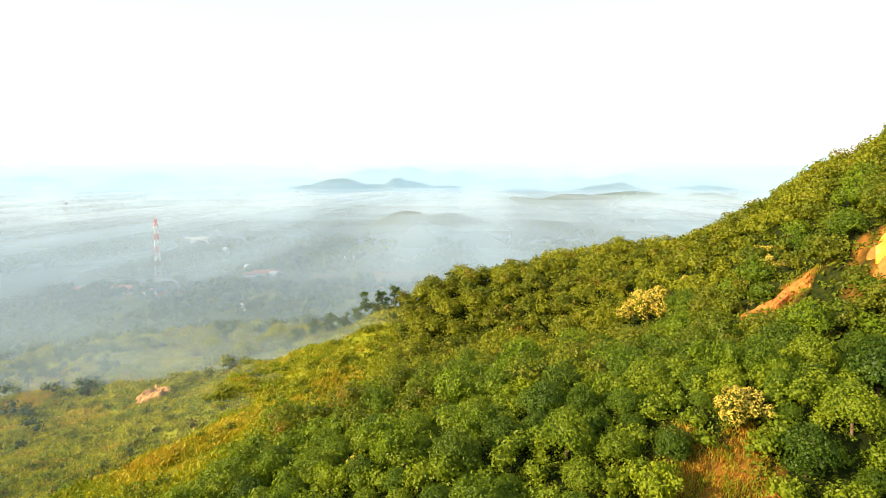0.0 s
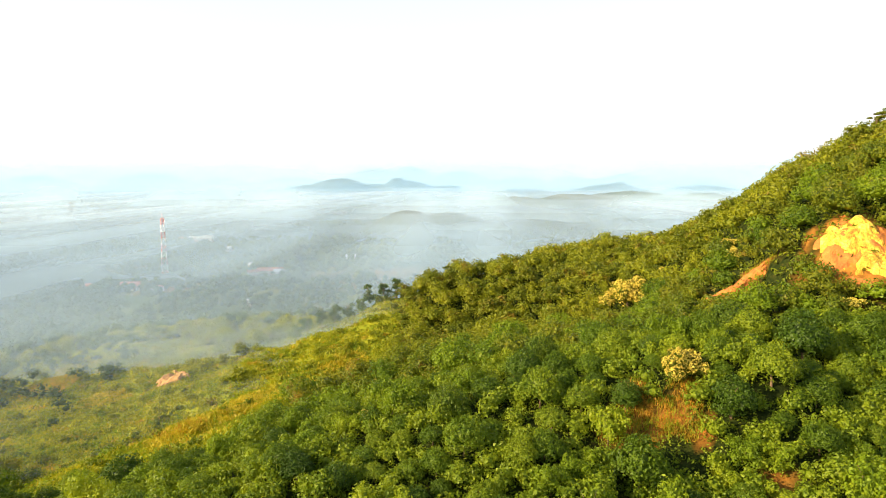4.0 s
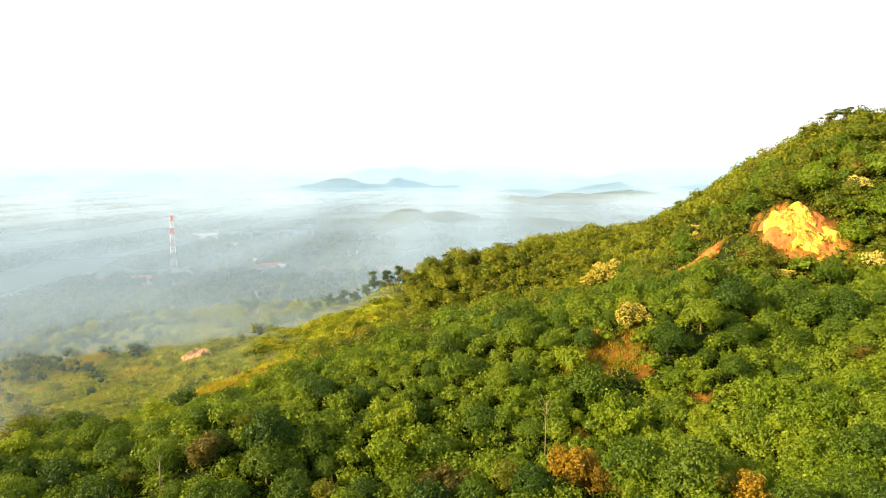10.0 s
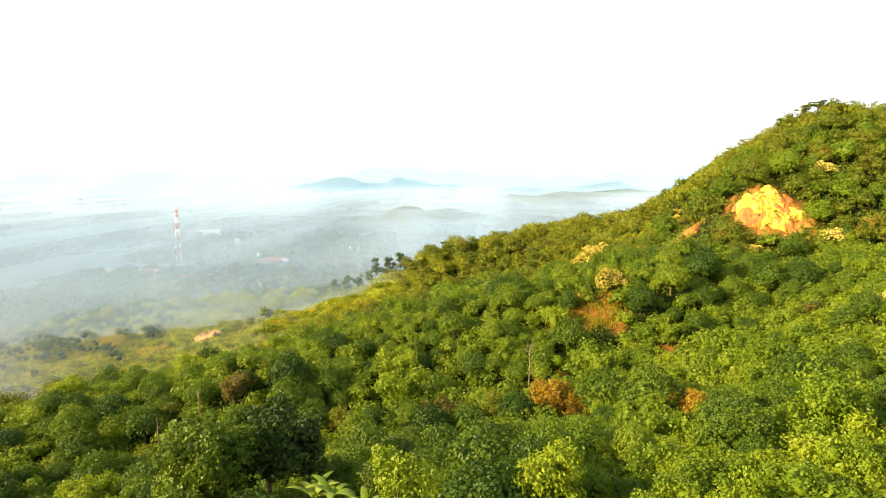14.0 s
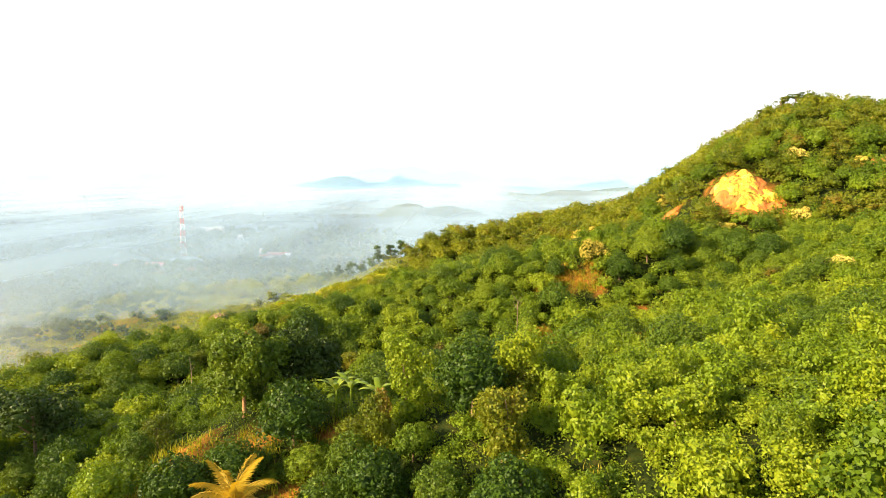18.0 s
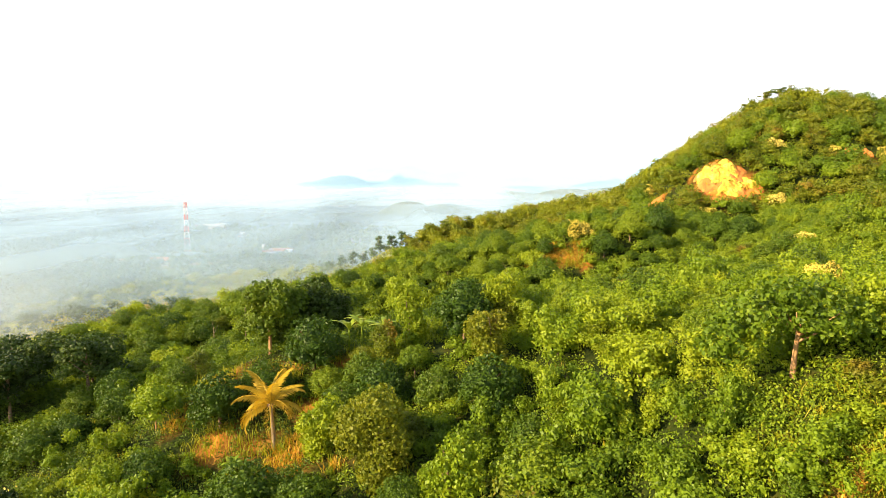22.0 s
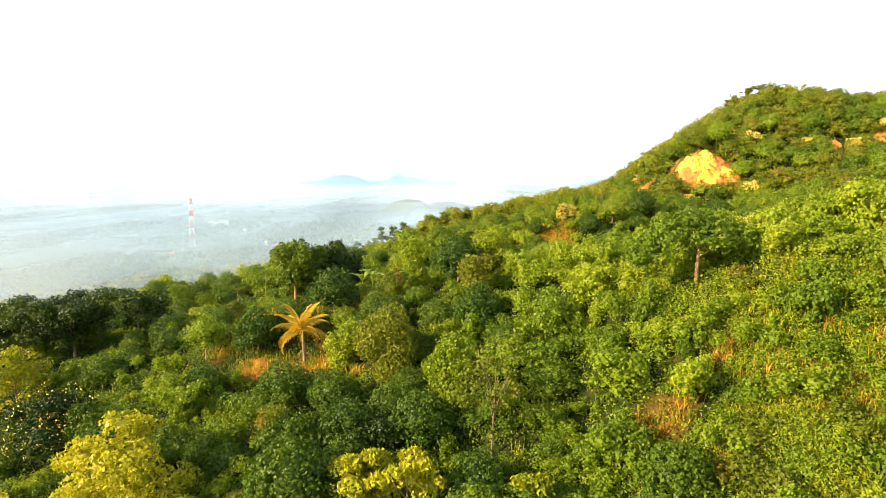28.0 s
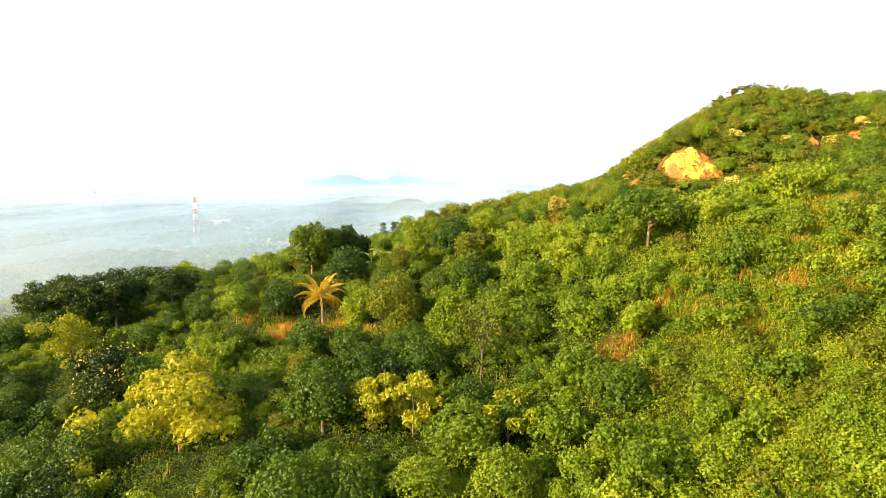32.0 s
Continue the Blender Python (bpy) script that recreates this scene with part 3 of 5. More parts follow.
for k in range(4):
    r = model(240 + k)
    lob = [(r.normal() * 2.0, r.normal() * 2.0, 0.2 + 1.7 * r.rand() ** 2, r.uniform(0.4, 0.95), r.uniform(0.7, 1.2)) for _ in range(17)]
    keep("thicket", make_tree("leafy_shrub", "deep green low shrub with tangled leafy shoots", "shrub", r, lob, 7, 0.25, (LEAF_GREEN, LEAF_DARK, LEAF_GREEN, LEAF_LIGHT)[k],
         trunk_pieces(r, 1.2, 0.06, 3, 0.7), group="shrubs of the lower flank", puff=0.5, spread=0.7))
for k in range(3):
    r = model(160 + k)
    keep("dark", make_tree("dark_green_tree", "dark green tree with dense foliage", "tree", r,
         round_lobes(r, 6.8, 6.0, 0.6, 12), 8, 0.29, LEAF_DARK, trunk_pieces(r, 4.2, 0.2, 3, 1.6), group="hillside trees", puff=0.64, spread=0.55))
for k in range(2):
    r = model(180 + k)
    lob = []
    for q in range(12):
        a, e = q * 2.4, q / 12
        lob.append((math.cos(a) * 2.5 * (1 - e * 0.6), math.sin(a) * 2.5 * (1 - e * 0.6), 1.8 + 4.0 * e, r.uniform(1.1, 1.6), 0.42))
    keep("olive", make_tree("feathery_tree", "feathery olive green tree in flat layers", "tree", r, lob, 7, 0.27, LEAF_OLIVE,
         trunk_pieces(r, 4.6, 0.15, 4, 1.8), group="hillside trees", puff=0.6, spread=0.6, core=0.5))
for k in range(3):
    r = model(200 + k)
    lob = tangle_lobes(r, 6.0, 5.4, 13) + [(0, 0, 2.4, 1.9, 1.0)]
    root = make_tree("flowering_tree", "round tree covered in cream-yellow blossom", "tree", r, lob, 6, 0.32,
                     LEAF_OLIVE, trunk_pieces(r, 3.6, 0.16, 3, 1.4), group="flowering trees", puff=0.7)
    v, f = join(puff_crown(r, [(a, b, c + 0.25, d, e) for a, b, c, d, e in lob], 0.62, 9, 0.30, core=0, under=0.1))
    part("blossom", mesh_of("blossom", v, f, BLOSSOM), root.children[0], "cream-yellow blossom")
    keep("flower", root)
for k in range(4):
    r = model(220 + k)
    lob = [(r.normal() * 0.75, r.normal() * 0.75, 0.3 + 0.9 * r.rand(), r.uniform(0.5, 0.85), r.uniform(0.8, 1.1)) for _ in range(6)]
    keep("mound", make_tree("leafy_bush", "small leafy bush on the open slope", "bush", r, lob, 6, 0.19, (LEAF_LIGHT, LEAF_GREEN, LEAF_LIGHT, LEAF_OLIVE)[k],
         trunk_pieces(r, 0.7, 0.04, 3, 0.4), group="bushes on the open slope", puff=0.36, spread=0.6))


def copies_at(kind, rows, turn_seed=7):
    """rows: (x, y, scale, high). The first model of each variant is moved, the rest are copies."""
    rng = np.random.RandomState(turn_seed)
    models = MODELS[kind]
    used = set()
    for n, (x, y, s, h) in enumerate(rows):
        m = place(x, y, s, rng.uniform(0, 6.28), 0.25, h)
        k = n % len(models)
        if k in used:
            copy_thing(models[k], m)
        else:
            models[k].matrix_basis = m
            used.add(k)


# free room round the things placed by hand: x, y, radius
TAKEN = [(25, -41.6, 3.2), (-19.6, -6.6, 6.5), (-13.3, -2.5, 5.0), (-14.5, -22.6, 5.5), (-12, -28, 2), (-9.3, -5.1, 3.0), (-23.7, -48.2, 6.5), (-48, -22, 6.0),
         (-28.3, -16.5, 3.0), (-1.4, -12, 2.6), (-8.7, -26, 3.2), (0.1, -52.4, 2.6), (15.7, 41.7, 2.0), (56.6, 162, 7.0), (55, 153, 6.5), (53.5, 145, 5.0), (36.5, 70.5, 3.4), (38.7, -21.7, 3.0), (-19.6, -3.5, 4.5), (-15.4, 2.0, 4.5), (27, 60, 2.8), (33, 60, 2.6), (-2.5, -32, 3.0), (6.7, -46.2, 2.6), (18, 33.5, 4.0), (33.5, 22, 3.6), (-42, -27, 4.0), (-24.6, -48, 6.0), (-54, -16, 4.0),
         (-11.6, 76.8, 3.0), (-28, 225, 3), (50, 104, 3.5), (-61, -3, 5), (-53, -4, 4.5), (-46, 0, 4.0), (6.7, -21.6, 3), (17.8, -55.3, 3.2), (3, -38, 3), (18.1, 33.4, 2.2), (18.8, 26.4, 2.0), (33.0, 17.3, 2.3), (0.9, 37.0, 3.0), (21.6, 45.1, 1.3), (-32.1, 39.9, 2.5)]
ROCKS = [(90.5, 108.5, 10, 9.5), (131, 108, 4.6, 4.6), (145, 105, 5, 4.4), (69, 117.5, 10.5, 7.0), (-100, 196, 6, 6), (47, 89, 3.2, 3.4)]


def free(x, y, margin=0.0):
    for cx, cy, r in TAKEN:
        if (x - cx) ** 2 + (y - cy) ** 2 < (r + margin) ** 2:
            return False
    for cx, cy, a, b in ROCKS:
        if ((x - cx) / a) ** 2 + ((y - cy) / b) ** 2 < 1:
            return False
    return True


rng = np.random.RandomState(11)
sites = {k: [] for k in MODELS}
far_sites = []
REACH = {"dome": 3.1, "light": 2.7, "shrub": 2.0, "bush": 2.3, "dark": 3.0, "olive": 2.9, "thicket": 2.2}
ROOM = {}


def room_for(x, y, r, tight):
    """True where a crown of radius r finds room between those already standing; it then takes the room."""
    i, j = int(x // 8), int(y // 8)
    for a in (i - 1, i, i + 1):
        for b in (j - 1, j, j + 1):
            for cx, cy, cr in ROOM.get((a, b), ()):
                if (x - cx) ** 2 + (y - cy) ** 2 < (tight * (r + cr)) ** 2:
                    return False
    ROOM.setdefault((i, j), []).append((x, y, r))
    return True


def growth(x, y, g, ma, mb, low):
    """The kind and size of what grows here: trees, or low = shrubs and bushes in the gaps."""
    u = rng.rand()
    if g > 0.5:
        if y > 60:
            return ("far", 3, rng.uniform(0.4, 1.0)) if low and u < 0.3 else None
        return ("bush" if u < 0.45 else "shrub", 0, rng.uniform(0.5, 1.0)) if low and u < 0.04 else None
    if y > 96 or x > 104 or x < -88:
        if x < -40 and y > 90 and u < (0.35 if y < 225 else 0.62) or y > 244 and x > -40:
            return None
        kind = 0 if ma + 0.6 * mb > 0.0 else (1 if ma + mb > -0.5 else 2)
        if y > 175 and x < 100 and u < 0.35:
            kind = 1
        return ("far", kind, rng.uniform(0.45, 0.7) if low else (0.62 if y > 150 and x > 40 else 0.72) + (0.45 if y > 150 and x > 40 else 0.8) * rng.rand() ** 1.6)
    if low and x < 2 and y < 6:
        return ("thicket" if u < 0.7 else "bush", 0, rng.uniform(0.55, 1.2))
    if low:
        return ("shrub" if u < 0.5 else "bush", 0, rng.uniform(0.55, 1.05))
    big = 0.62 + 0.62 * rng.rand() ** 1.5
    if x < -14 and y < 24 and x + 0.6 * y < -14:
        return ("dark" if u < 0.62 else ("olive" if u < 0.75 else "light"), 0, min(big, 0.9)) if rng.rand() < (0.7 if y > -8 else 0.22) else None
    # more dark-leaved trees here, putting the gully's shade into leaf colour
    if x < 10 and y < 48 and x + 0.5 * y < 15:
        return ("dark" if u < 0.52 else ("olive" if u < 0.62 else "dome"), 0, min(big, 1.0))
    if y < -8 and x > -4:
        return ("light" if u < 0.74 else "dome", 0, min(big, 0.95)) if u < 0.8 else None
    if x > 16 and y < 58 and u < 0.55:
        return ("light", 0, big)
    if ma > 0.75:
        return ("light" if u < 0.6 else "dome", 0, big)
    if mb < -0.9:
        return ("olive" if u < 0.4 else "dome", 0, big)
    return ("dome" if u < 0.72 else ("light" if u < 0.88 else "dark"), 0, big)


sites["flower"] = [(56.6, 162, 1.9, 0.98), (36.5, 70.5, 0.95, 0.95), (38.7, -21.7, 0.58, 1.1), (-11.6, 76.8, 0.6, 0.9), (108, 130, 0.9, 0.8), (77.5, 140, 1.05, 0.9), (125, 112.5, 0.9, 0.8),
                   (136, 103, 1.0, 0.9), (138.5, 108, 0.9, 0.9), (145, 134, 0.9, 0.7), (69, 169, 0.75, 0.8), (80, 49, 0.8, 0.8), (152, 112, 0.9, 0.8), (108, 133, 0.95, 0.9), (112, 122, 0.95, 0.9), (126, 113, 0.95, 0.9), (81, 150, 0.95, 0.9), (80, 98, 0.95, 0.9), (100, 98, 0.95, 0.9)]
for x, y, s, h in sites["flower"]:
    room_for(x, y - 1.0, 3.2 * s, 0.0)

for low, throws, tight in ((False, 22000, 0.76), (True, 18000, 0.54)):
    PX = np.stack([rng.uniform(-230, 205, throws), rng.uniform(-74, 306, throws)], 1)
    if low:
        PX[::2] = np.stack([rng.uniform(-80, 104, throws // 2), rng.uniform(-74, 96, throws // 2)], 1)
    GS = grass_share(PX[:, 0], PX[:, 1])
    BS = np.maximum(np.maximum(spots(PX[:, 0], PX[:, 1], BARE), spots(PX[:, 0], PX[:, 1], DRY)), spots(PX[:, 0], PX[:, 1], TRACK))
    MIXA, MIXB = waves(PX[:, 0], PX[:, 1], 34, 61), waves(PX[:, 0], PX[:, 1], 15, 62)
    for (x, y), g, bs, ma, mb in zip(PX, GS, BS, MIXA, MIXB):
        if bs > 0.3 or abs(x) > 0.78 * (y + 118) or not free(x, y, 1.0):
            continue
        pick = growth(x, y, g, ma, mb, low)
        if pick is None:
            continue
        kind, far_kind, s = pick
        if room_for(x, y, (3.0 if kind == "far" else REACH[kind]) * s, tight):
            if kind == "far":
                far_sites.append((x, y, s, far_kind))
            else:
                sites[kind].append((x, y, s, rng.uniform(0.85, 1.15)))

for s in list(np.linspace(1.35, 0.45, 1800)):
    for q in range(2):
        qx, qy = rng.uniform(14, 74), rng.uniform(-74, -36)
        if grass_share(qx, qy)[0] > 0.35 and qx < 0.78 * (qy + 116) and spots(np.array([qx]), np.array([qy]), DRY)[0] < 0.4 and free(qx, qy) and room_for(qx, qy, 1.35 * s, 0.68):
            sites["mound"].append((qx, qy, s, rng.uniform(0.7, 1.15)))
rng.shuffle(sites["mound"])
# the slope goes on behind
for y in np.arange(-150, -78, 5.0):
    for x in np.arange(-110, 130, 5.0):
        if rng.rand() < 0.8:
            far_sites.append((x + rng.uniform(-2, 2), y + rng.uniform(-2, 2), rng.uniform(0.6, 1.0), rng.choice([0, 2, 3])))
overflow = []
for kind, rows in sites.items():
    if kind != "mound":
        rows.sort(key=lambda q: q[1])
    overflow += [(x, y, s * (0.95 if kind in ("dome", "light", "dark", "olive") else (0.35 if kind == "mound" else 0.6)), 0) for x, y, s, h in rows[295:]]
    if rows:
        copies_at(kind, rows[:295], 17 + len(rows))

# ---------------------------------------------------------------- wooded hill beyond, too many trees to count
def far_crowns(sites, seed, puff, per, leaf):
    rng = np.random.RandomState(seed)
    out = []
    ground = ground_z([q[0] for q in sites], [q[1] for q in sites])
    for (x, y, s, kind), z in zip(sites, ground):
        if kind == 3:
            lob = [(rng.normal() * 0.8, rng.normal() * 0.8, 0.7 + rng.rand(), rng.uniform(0.9, 1.3), 0.8) for _ in range(3)]
        elif kind == 1:
            lob = [(math.cos(q * 2.4) * 2.2 * (1 - q / 7), math.sin(q * 2.4) * 2.2 * (1 - q / 7), 1.8 + 3.4 * q / 5, rng.uniform(1.4, 1.9), 0.6) for q in range(5)]
        else:
            lob = round_lobes(rng, 6.8, 5.2, 0.8, 4)
        lob = np.asarray(lob, float)
        lob[:, :4] *= s
        v, f = join(puff_crown(rng, lob, puff, per, leaf, spread=0.55))
        out.append((v + np.array([x, y, z]), f))
    return join(out)


tint = np.random.RandomState(71)
far_sites = [(x, y, s, k if k in (1, 3) else tint.choice([0, 0, 2, 4])) for x, y, s, k in far_sites]
mid_far = [q for q in far_sites if q[1] < 150]
deep_far = [q for q in far_sites if q[1] >= 150]
for rows, mat, seed, puff, per, leaf, lab in (
        (overflow, LEAF_GREEN, 300, 0.75, 6, 0.36, "green woodland across the gully"),
        ([q for q in mid_far if q[3] == 2], LEAF_GREEN, 305, 1.0, 6, 0.44, "fresh green crowns in the woodland of the hill"),
        ([q for q in mid_far if q[3] == 4], LEAF_LIGHT, 306, 1.0, 6, 0.44, "light green crowns in the woodland of the hill"),
        ([q for q in mid_far if q[3] in (0, 3)], LEAF_FAR, 301, 1.0, 6, 0.44, "dense green woodland over the hill"),
        ([q for q in mid_far if q[3] == 1], LEAF_OLIVE, 302, 1.0, 6, 0.44, "olive and rust tinged woodland on the hill"),
        ([q for q in deep_far if q[3] != 1], LEAF_FAR, 303, 1.3, 5, 0.62, "green woodland along the far ridge"),
        ([q for q in deep_far if q[3] == 1], LEAF_OLIVE, 304, 1.3, 5, 0.62, "olive brown woodland along the far ridge")):
    v, f = far_crowns(rows, seed, puff, per, leaf)
    tagged(new("woodland", mesh_of("woodland", v, f, mat, True)), lab, "woodland", kind="stuff")

# ---------------------------------------------------------------- low scrub, grass and dry brush
def tufts(xy, seed, blades, height, width, radius, lean):
    """Upright pointed blades in tufts."""
    rng = np.random.RandomState(seed)
    n = len(xy)
    z = ground_z(xy[:, 0], xy[:, 1])
    base = np.repeat(np.c_[xy, z], blades, 0)
    m = len(base)
    base[:, :2] += rng.normal(size=(m, 2)) * radius
    a = rng.uniform(0, 2 * np.pi, m)
    tilt = np.stack([np.cos(a), np.sin(a), np.zeros(m)], 1)
    h = height * rng.uniform(0.5, 1.3, (m, 1)) * np.repeat(rng.uniform(0.7, 1.3, (n, 1)), blades, 0)
    side = np.stack([-np.sin(a), np.cos(a), np.zeros(m)], 1) * width * rng.uniform(0.6, 1.3, (m, 1))
    top = base + np.array([0, 0, 1.0]) * h + tilt * h * lean * rng.uniform(0.4, 1.4, (m, 1))
    mid = base + np.array([0, 0, 0.55]) * h + tilt * h * lean * 0.35
    base = base - np.array([0, 0, 0.15])
    v = np.stack([base, mid + side * 0.5, top, mid - side * 0.5], 1).reshape(-1, 3)
    return v, np.arange(4 * m).reshape(-1, 4)


def scatter(n, box, seed, want):
    rng = np.random.RandomState(seed)
    p = np.stack([rng.uniform(box[0], box[1], n), rng.uniform(box[2], box[3], n)], 1)
    return p[rng.rand(n) < want(p[:, 0], p[:, 1])]


def stuff(name, label, pieces, mat):
    v, f = join(pieces)
    return tagged(new(name, mesh_of(name, v, f, mat)), label, name.replace("_", " "), kind="stuff")


def clumps(xy, seed, count, size, leaf, flat=0.75):
    """Leafy clumps, taller here and lower there."""
    rng = np.random.RandomState(seed)
    z = ground_z(xy[:, 0], xy[:, 1])
    n = len(xy)
    s = size * rng.uniform(0.5, 1.25, n) * (1 + 0.5 * np.clip(waves(xy[:, 0], xy[:, 1], 7.0, 77), -1, 1))
    d = unit(rng.normal(size=(n * count, 3)))
    d[:, 2] = np.abs(d[:, 2])
    rr = np.repeat(s, count)[:, None]
    pos = np.repeat(np.c_[xy, z], count, 0) + d * rr * np.array([1, 1, flat]) * rng.uniform(0.6, 1.1, (n * count, 1))
    return leaves(rng, pos, unit(d + np.array([0, 0, 0.4])), leaf, leaf * 0.6, 0.6)


def over_discs(rows, density, seed):
    rng = np.random.RandomState(seed)
    out = []
    for cx, cy, r in rows:
        n = int(density * math.pi * r * r)
        q, a = r * 1.1 * np.sqrt(rng.rand(n)), rng.uniform(0, 6.283, n)
        out.append(np.stack([cx + q * np.cos(a), cy + q * np.sin(a)], 1))
    return np.concatenate(out)


def open_ground(x, y):
    return 1 - 0.85 * spots(x, y, BARE + TRACK + DRY)


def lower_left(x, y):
    """1 on the lower flank, whose shade is put into darker leaves, 0 towards the sunny spur."""
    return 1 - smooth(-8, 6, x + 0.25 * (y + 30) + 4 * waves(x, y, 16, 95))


stuff("undergrowth", "light green creepers and low plants on the sunny near slope",
      [clumps(scatter(9500, (-58, 60, -76, 2), 401, lambda x, y: (1 - 0.25 * grass_share(x, y)) * open_ground(x, y) * (1 - 0.85 * lower_left(x, y))), 402, 28, 1.15, 0.23, 1.0)], LEAF_LIGHT)
# darker leaf colour stands in for shade on this flank
stuff("undergrowth", "deep green low plants, darkened for the shade of the lower flank",
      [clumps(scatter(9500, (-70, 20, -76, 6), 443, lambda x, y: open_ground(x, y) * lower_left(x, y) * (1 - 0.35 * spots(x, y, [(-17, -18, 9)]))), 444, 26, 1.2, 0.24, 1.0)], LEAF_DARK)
stuff("undergrowth", "close mat of leafy creepers on the sunny slope",
      [clumps(scatter(5500, (-2, 62, -76, -30), 447, open_ground), 448, 30, 0.85, 0.24, 0.8)], LEAF_GREEN)
stuff("undergrowth", "mid green undergrowth across the gully",
      [clumps(scatter(12500, (-75, 100, 2, 98), 441, open_ground), 442, 16, 1.2, 0.40)], LEAF_GREEN)
stuff("undergrowth", "yellow-green leafy plants between the bushes",
      [clumps(scatter(2600, (-58, 100, -76, 98), 421, lambda x, y: open_ground(x, y) * (waves(x, y, 19, 91) > 0.25) * (1 - 0.8 * lower_left(x, y))), 422, 26, 0.9, 0.21)], LEAF_LIME)
stuff("undergrowth", "dense low growth under the woods of the hill",
      [clumps(scatter(13000, (-45, 190, 96, 246), 445, lambda x, y: open_ground(x, y) * (1 - grass_share(x, y))), 446, 7, 1.9, 0.9)], LEAF_FAR)
stuff("scrub", "green leafy scrub on the open slope",
      [clumps(scatter(9000, (14, 78, -76, -36), 403, lambda x, y: grass_share(x, y) * (1 - 0.9 * spots(x, y, DRY))), 404, 34, 0.9, 0.19, 1.1)], LEAF_LIGHT)
stuff("scrub", "darker green scrub on the open slope",
      [clumps(scatter(4200, (14, 78, -76, -36), 433, lambda x, y: grass_share(x, y) * (0.1 + 0.9 * (waves(x, y, 6, 97) > 0.3))), 434, 38, 1.1, 0.19, 1.1)], LEAF_GREEN)
stuff("scrub", "yellow-green scrub on the open slope",
      [clumps(scatter(1300, (14, 78, -76, -36), 423, lambda x, y: grass_share(x, y) * (0.1 + 0.8 * (waves(x, y, 9, 93) > 0.2))), 424, 26, 0.8, 0.17, 0.9)], LEAF_LIME)
stuff("tall_grass", "tall green and yellow grass on the open slope",
      [tufts(scatter(4500, (14, 78, -74, -36), 405, lambda x, y: grass_share(x, y)), 406, 12, 0.75, 0.06, 0.35, 1.1),
       tufts(scatter(4200, (-50, 14, -70, 10), 407, lambda x, y: 0.05 + 0.35 * spots(x, y, [(-18, -19, 10)])), 408, 14, 0.9, 0.05, 0.3, 0.5)], GRASS_LEAF)
stuff("meadow_grass", "long yellow-green grass on the far slope",
      [tufts(scatter(26000, (-230, 0, 95, 270), 409, lambda x, y: grass_share(x, y) * (1 - 0.8 * spots(x, y, BARE))), 410, 5, 0.8, 0.5, 0.7, 0.6),
       clumps(scatter(9000, (-230, 0, 80, 270), 411, lambda x, y: grass_share(x, y) * (0.25 + 0.6 * (waves(x, y, 13, 71) > 0.2))), 412, 10, 1.4, 0.7)], GRASS_LEAF)
stuff("hillside_scrub", "darker green scrub in hollows of the grassy slope",
      [clumps(scatter(10500, (-230, 0, 80, 270), 431, lambda x, y: grass_share(x, y) * (0.15 + 0.85 * (waves(x, y, 17, 73) > 0.1))), 432, 13, 1.7, 0.7)], LEAF_LIGHT)
stuff("meadow_grass", "sunlit yellow grass on the crests of the far slope",
      [tufts(over_discs(YELLOW, 1.3, 451), 452, 6, 0.9, 0.4, 0.7, 0.8)], STRAW)
stuff("dry_brush", "rust-orange dry grass and brush",
      [tufts(over_discs(DRY, 2.2, 413), 414, 12, 0.8, 0.08, 0.4, 0.9), clumps(over_discs(DRY, 0.5, 415), 416, 10, 0.7, 0.3)], DRY_LEAF)
stuff("brush", "green and yellow grass growing through dry brush",
      [tufts(over_discs(DRY + BARE[1:], 1.3, 417), 418, 9, 0.9, 0.09, 0.4, 0.5), clumps(over_discs(DRY, 0.6, 419), 420, 12, 0.8, 0.32)], GRASS_LEAF)

# ---------------------------------------------------------------- single trees of the near slope
def single(name, label, x, y, lobes, count, leaf, mat, trunk, seed, bark=None, **kw):
    r = model(seed)
    root = make_tree(name, label, "tree", r, lobes, count, leaf, mat, trunk, bark, **kw)
    root.matrix_basis = place(x, y, 1.0, 0.0, 0.2)
    return root


r = model(501)
lob = [(0.2, 0.3, 6.2, 2.2, 0.6), (-2.6, -0.4, 5.6, 1.8, 0.6), (2.7, 0.2, 5.5, 1.9, 0.6), (0.4, -1.8, 5.4, 1.7, 0.6), (-0.8, 2.0, 5.6, 1.9, 0.6), (-1.2, -0.6, 7.0, 1.4, 0.6),
       (1.4, 0.5, 7.0, 1.5, 0.6), (4.0, -0.6, 4.6, 1.3, 0.7), (-4.2, -0.2, 4.6, 1.5, 0.75), (-5.3, -0.9, 3.6, 1.3, 0.8), (3.6, 1.4, 5.2, 1.4, 0.6)]
single("umbrella_tree", "spreading dark green tree with a bare orange-lit trunk", 25, -40.6, [[0.95 * row[0], 0.95 * row[1], row[2] * 0.95 - 1.1, row[3], row[4] * 1.1] for row in lob], 8, 0.32, LEAF_GREEN,
       trunk_pieces(r, 4.2, 0.17, 5, 2.4, 0.3, 0.6), 502, SUN_TINTED_BARK, puff=0.62, spread=0.7, core=0.5)
r = model(505)
single("large_tree", "tall dense tree with olive green leaves and pale trunk", -19.6, -3.5, [(a * 0.85, b * 0.85, c + 1.2, d, e) for a, b, c, d, e in tangle_lobes(r, 8.4, 8.6, 26)], 9, 0.34, LEAF_DARK,
       trunk_pieces(r, 5.2, 0.2, 4, 1.6), 506, SUN_TINTED_BARK, puff=0.62, spread=0.7, core=0.5)
r = model(507)
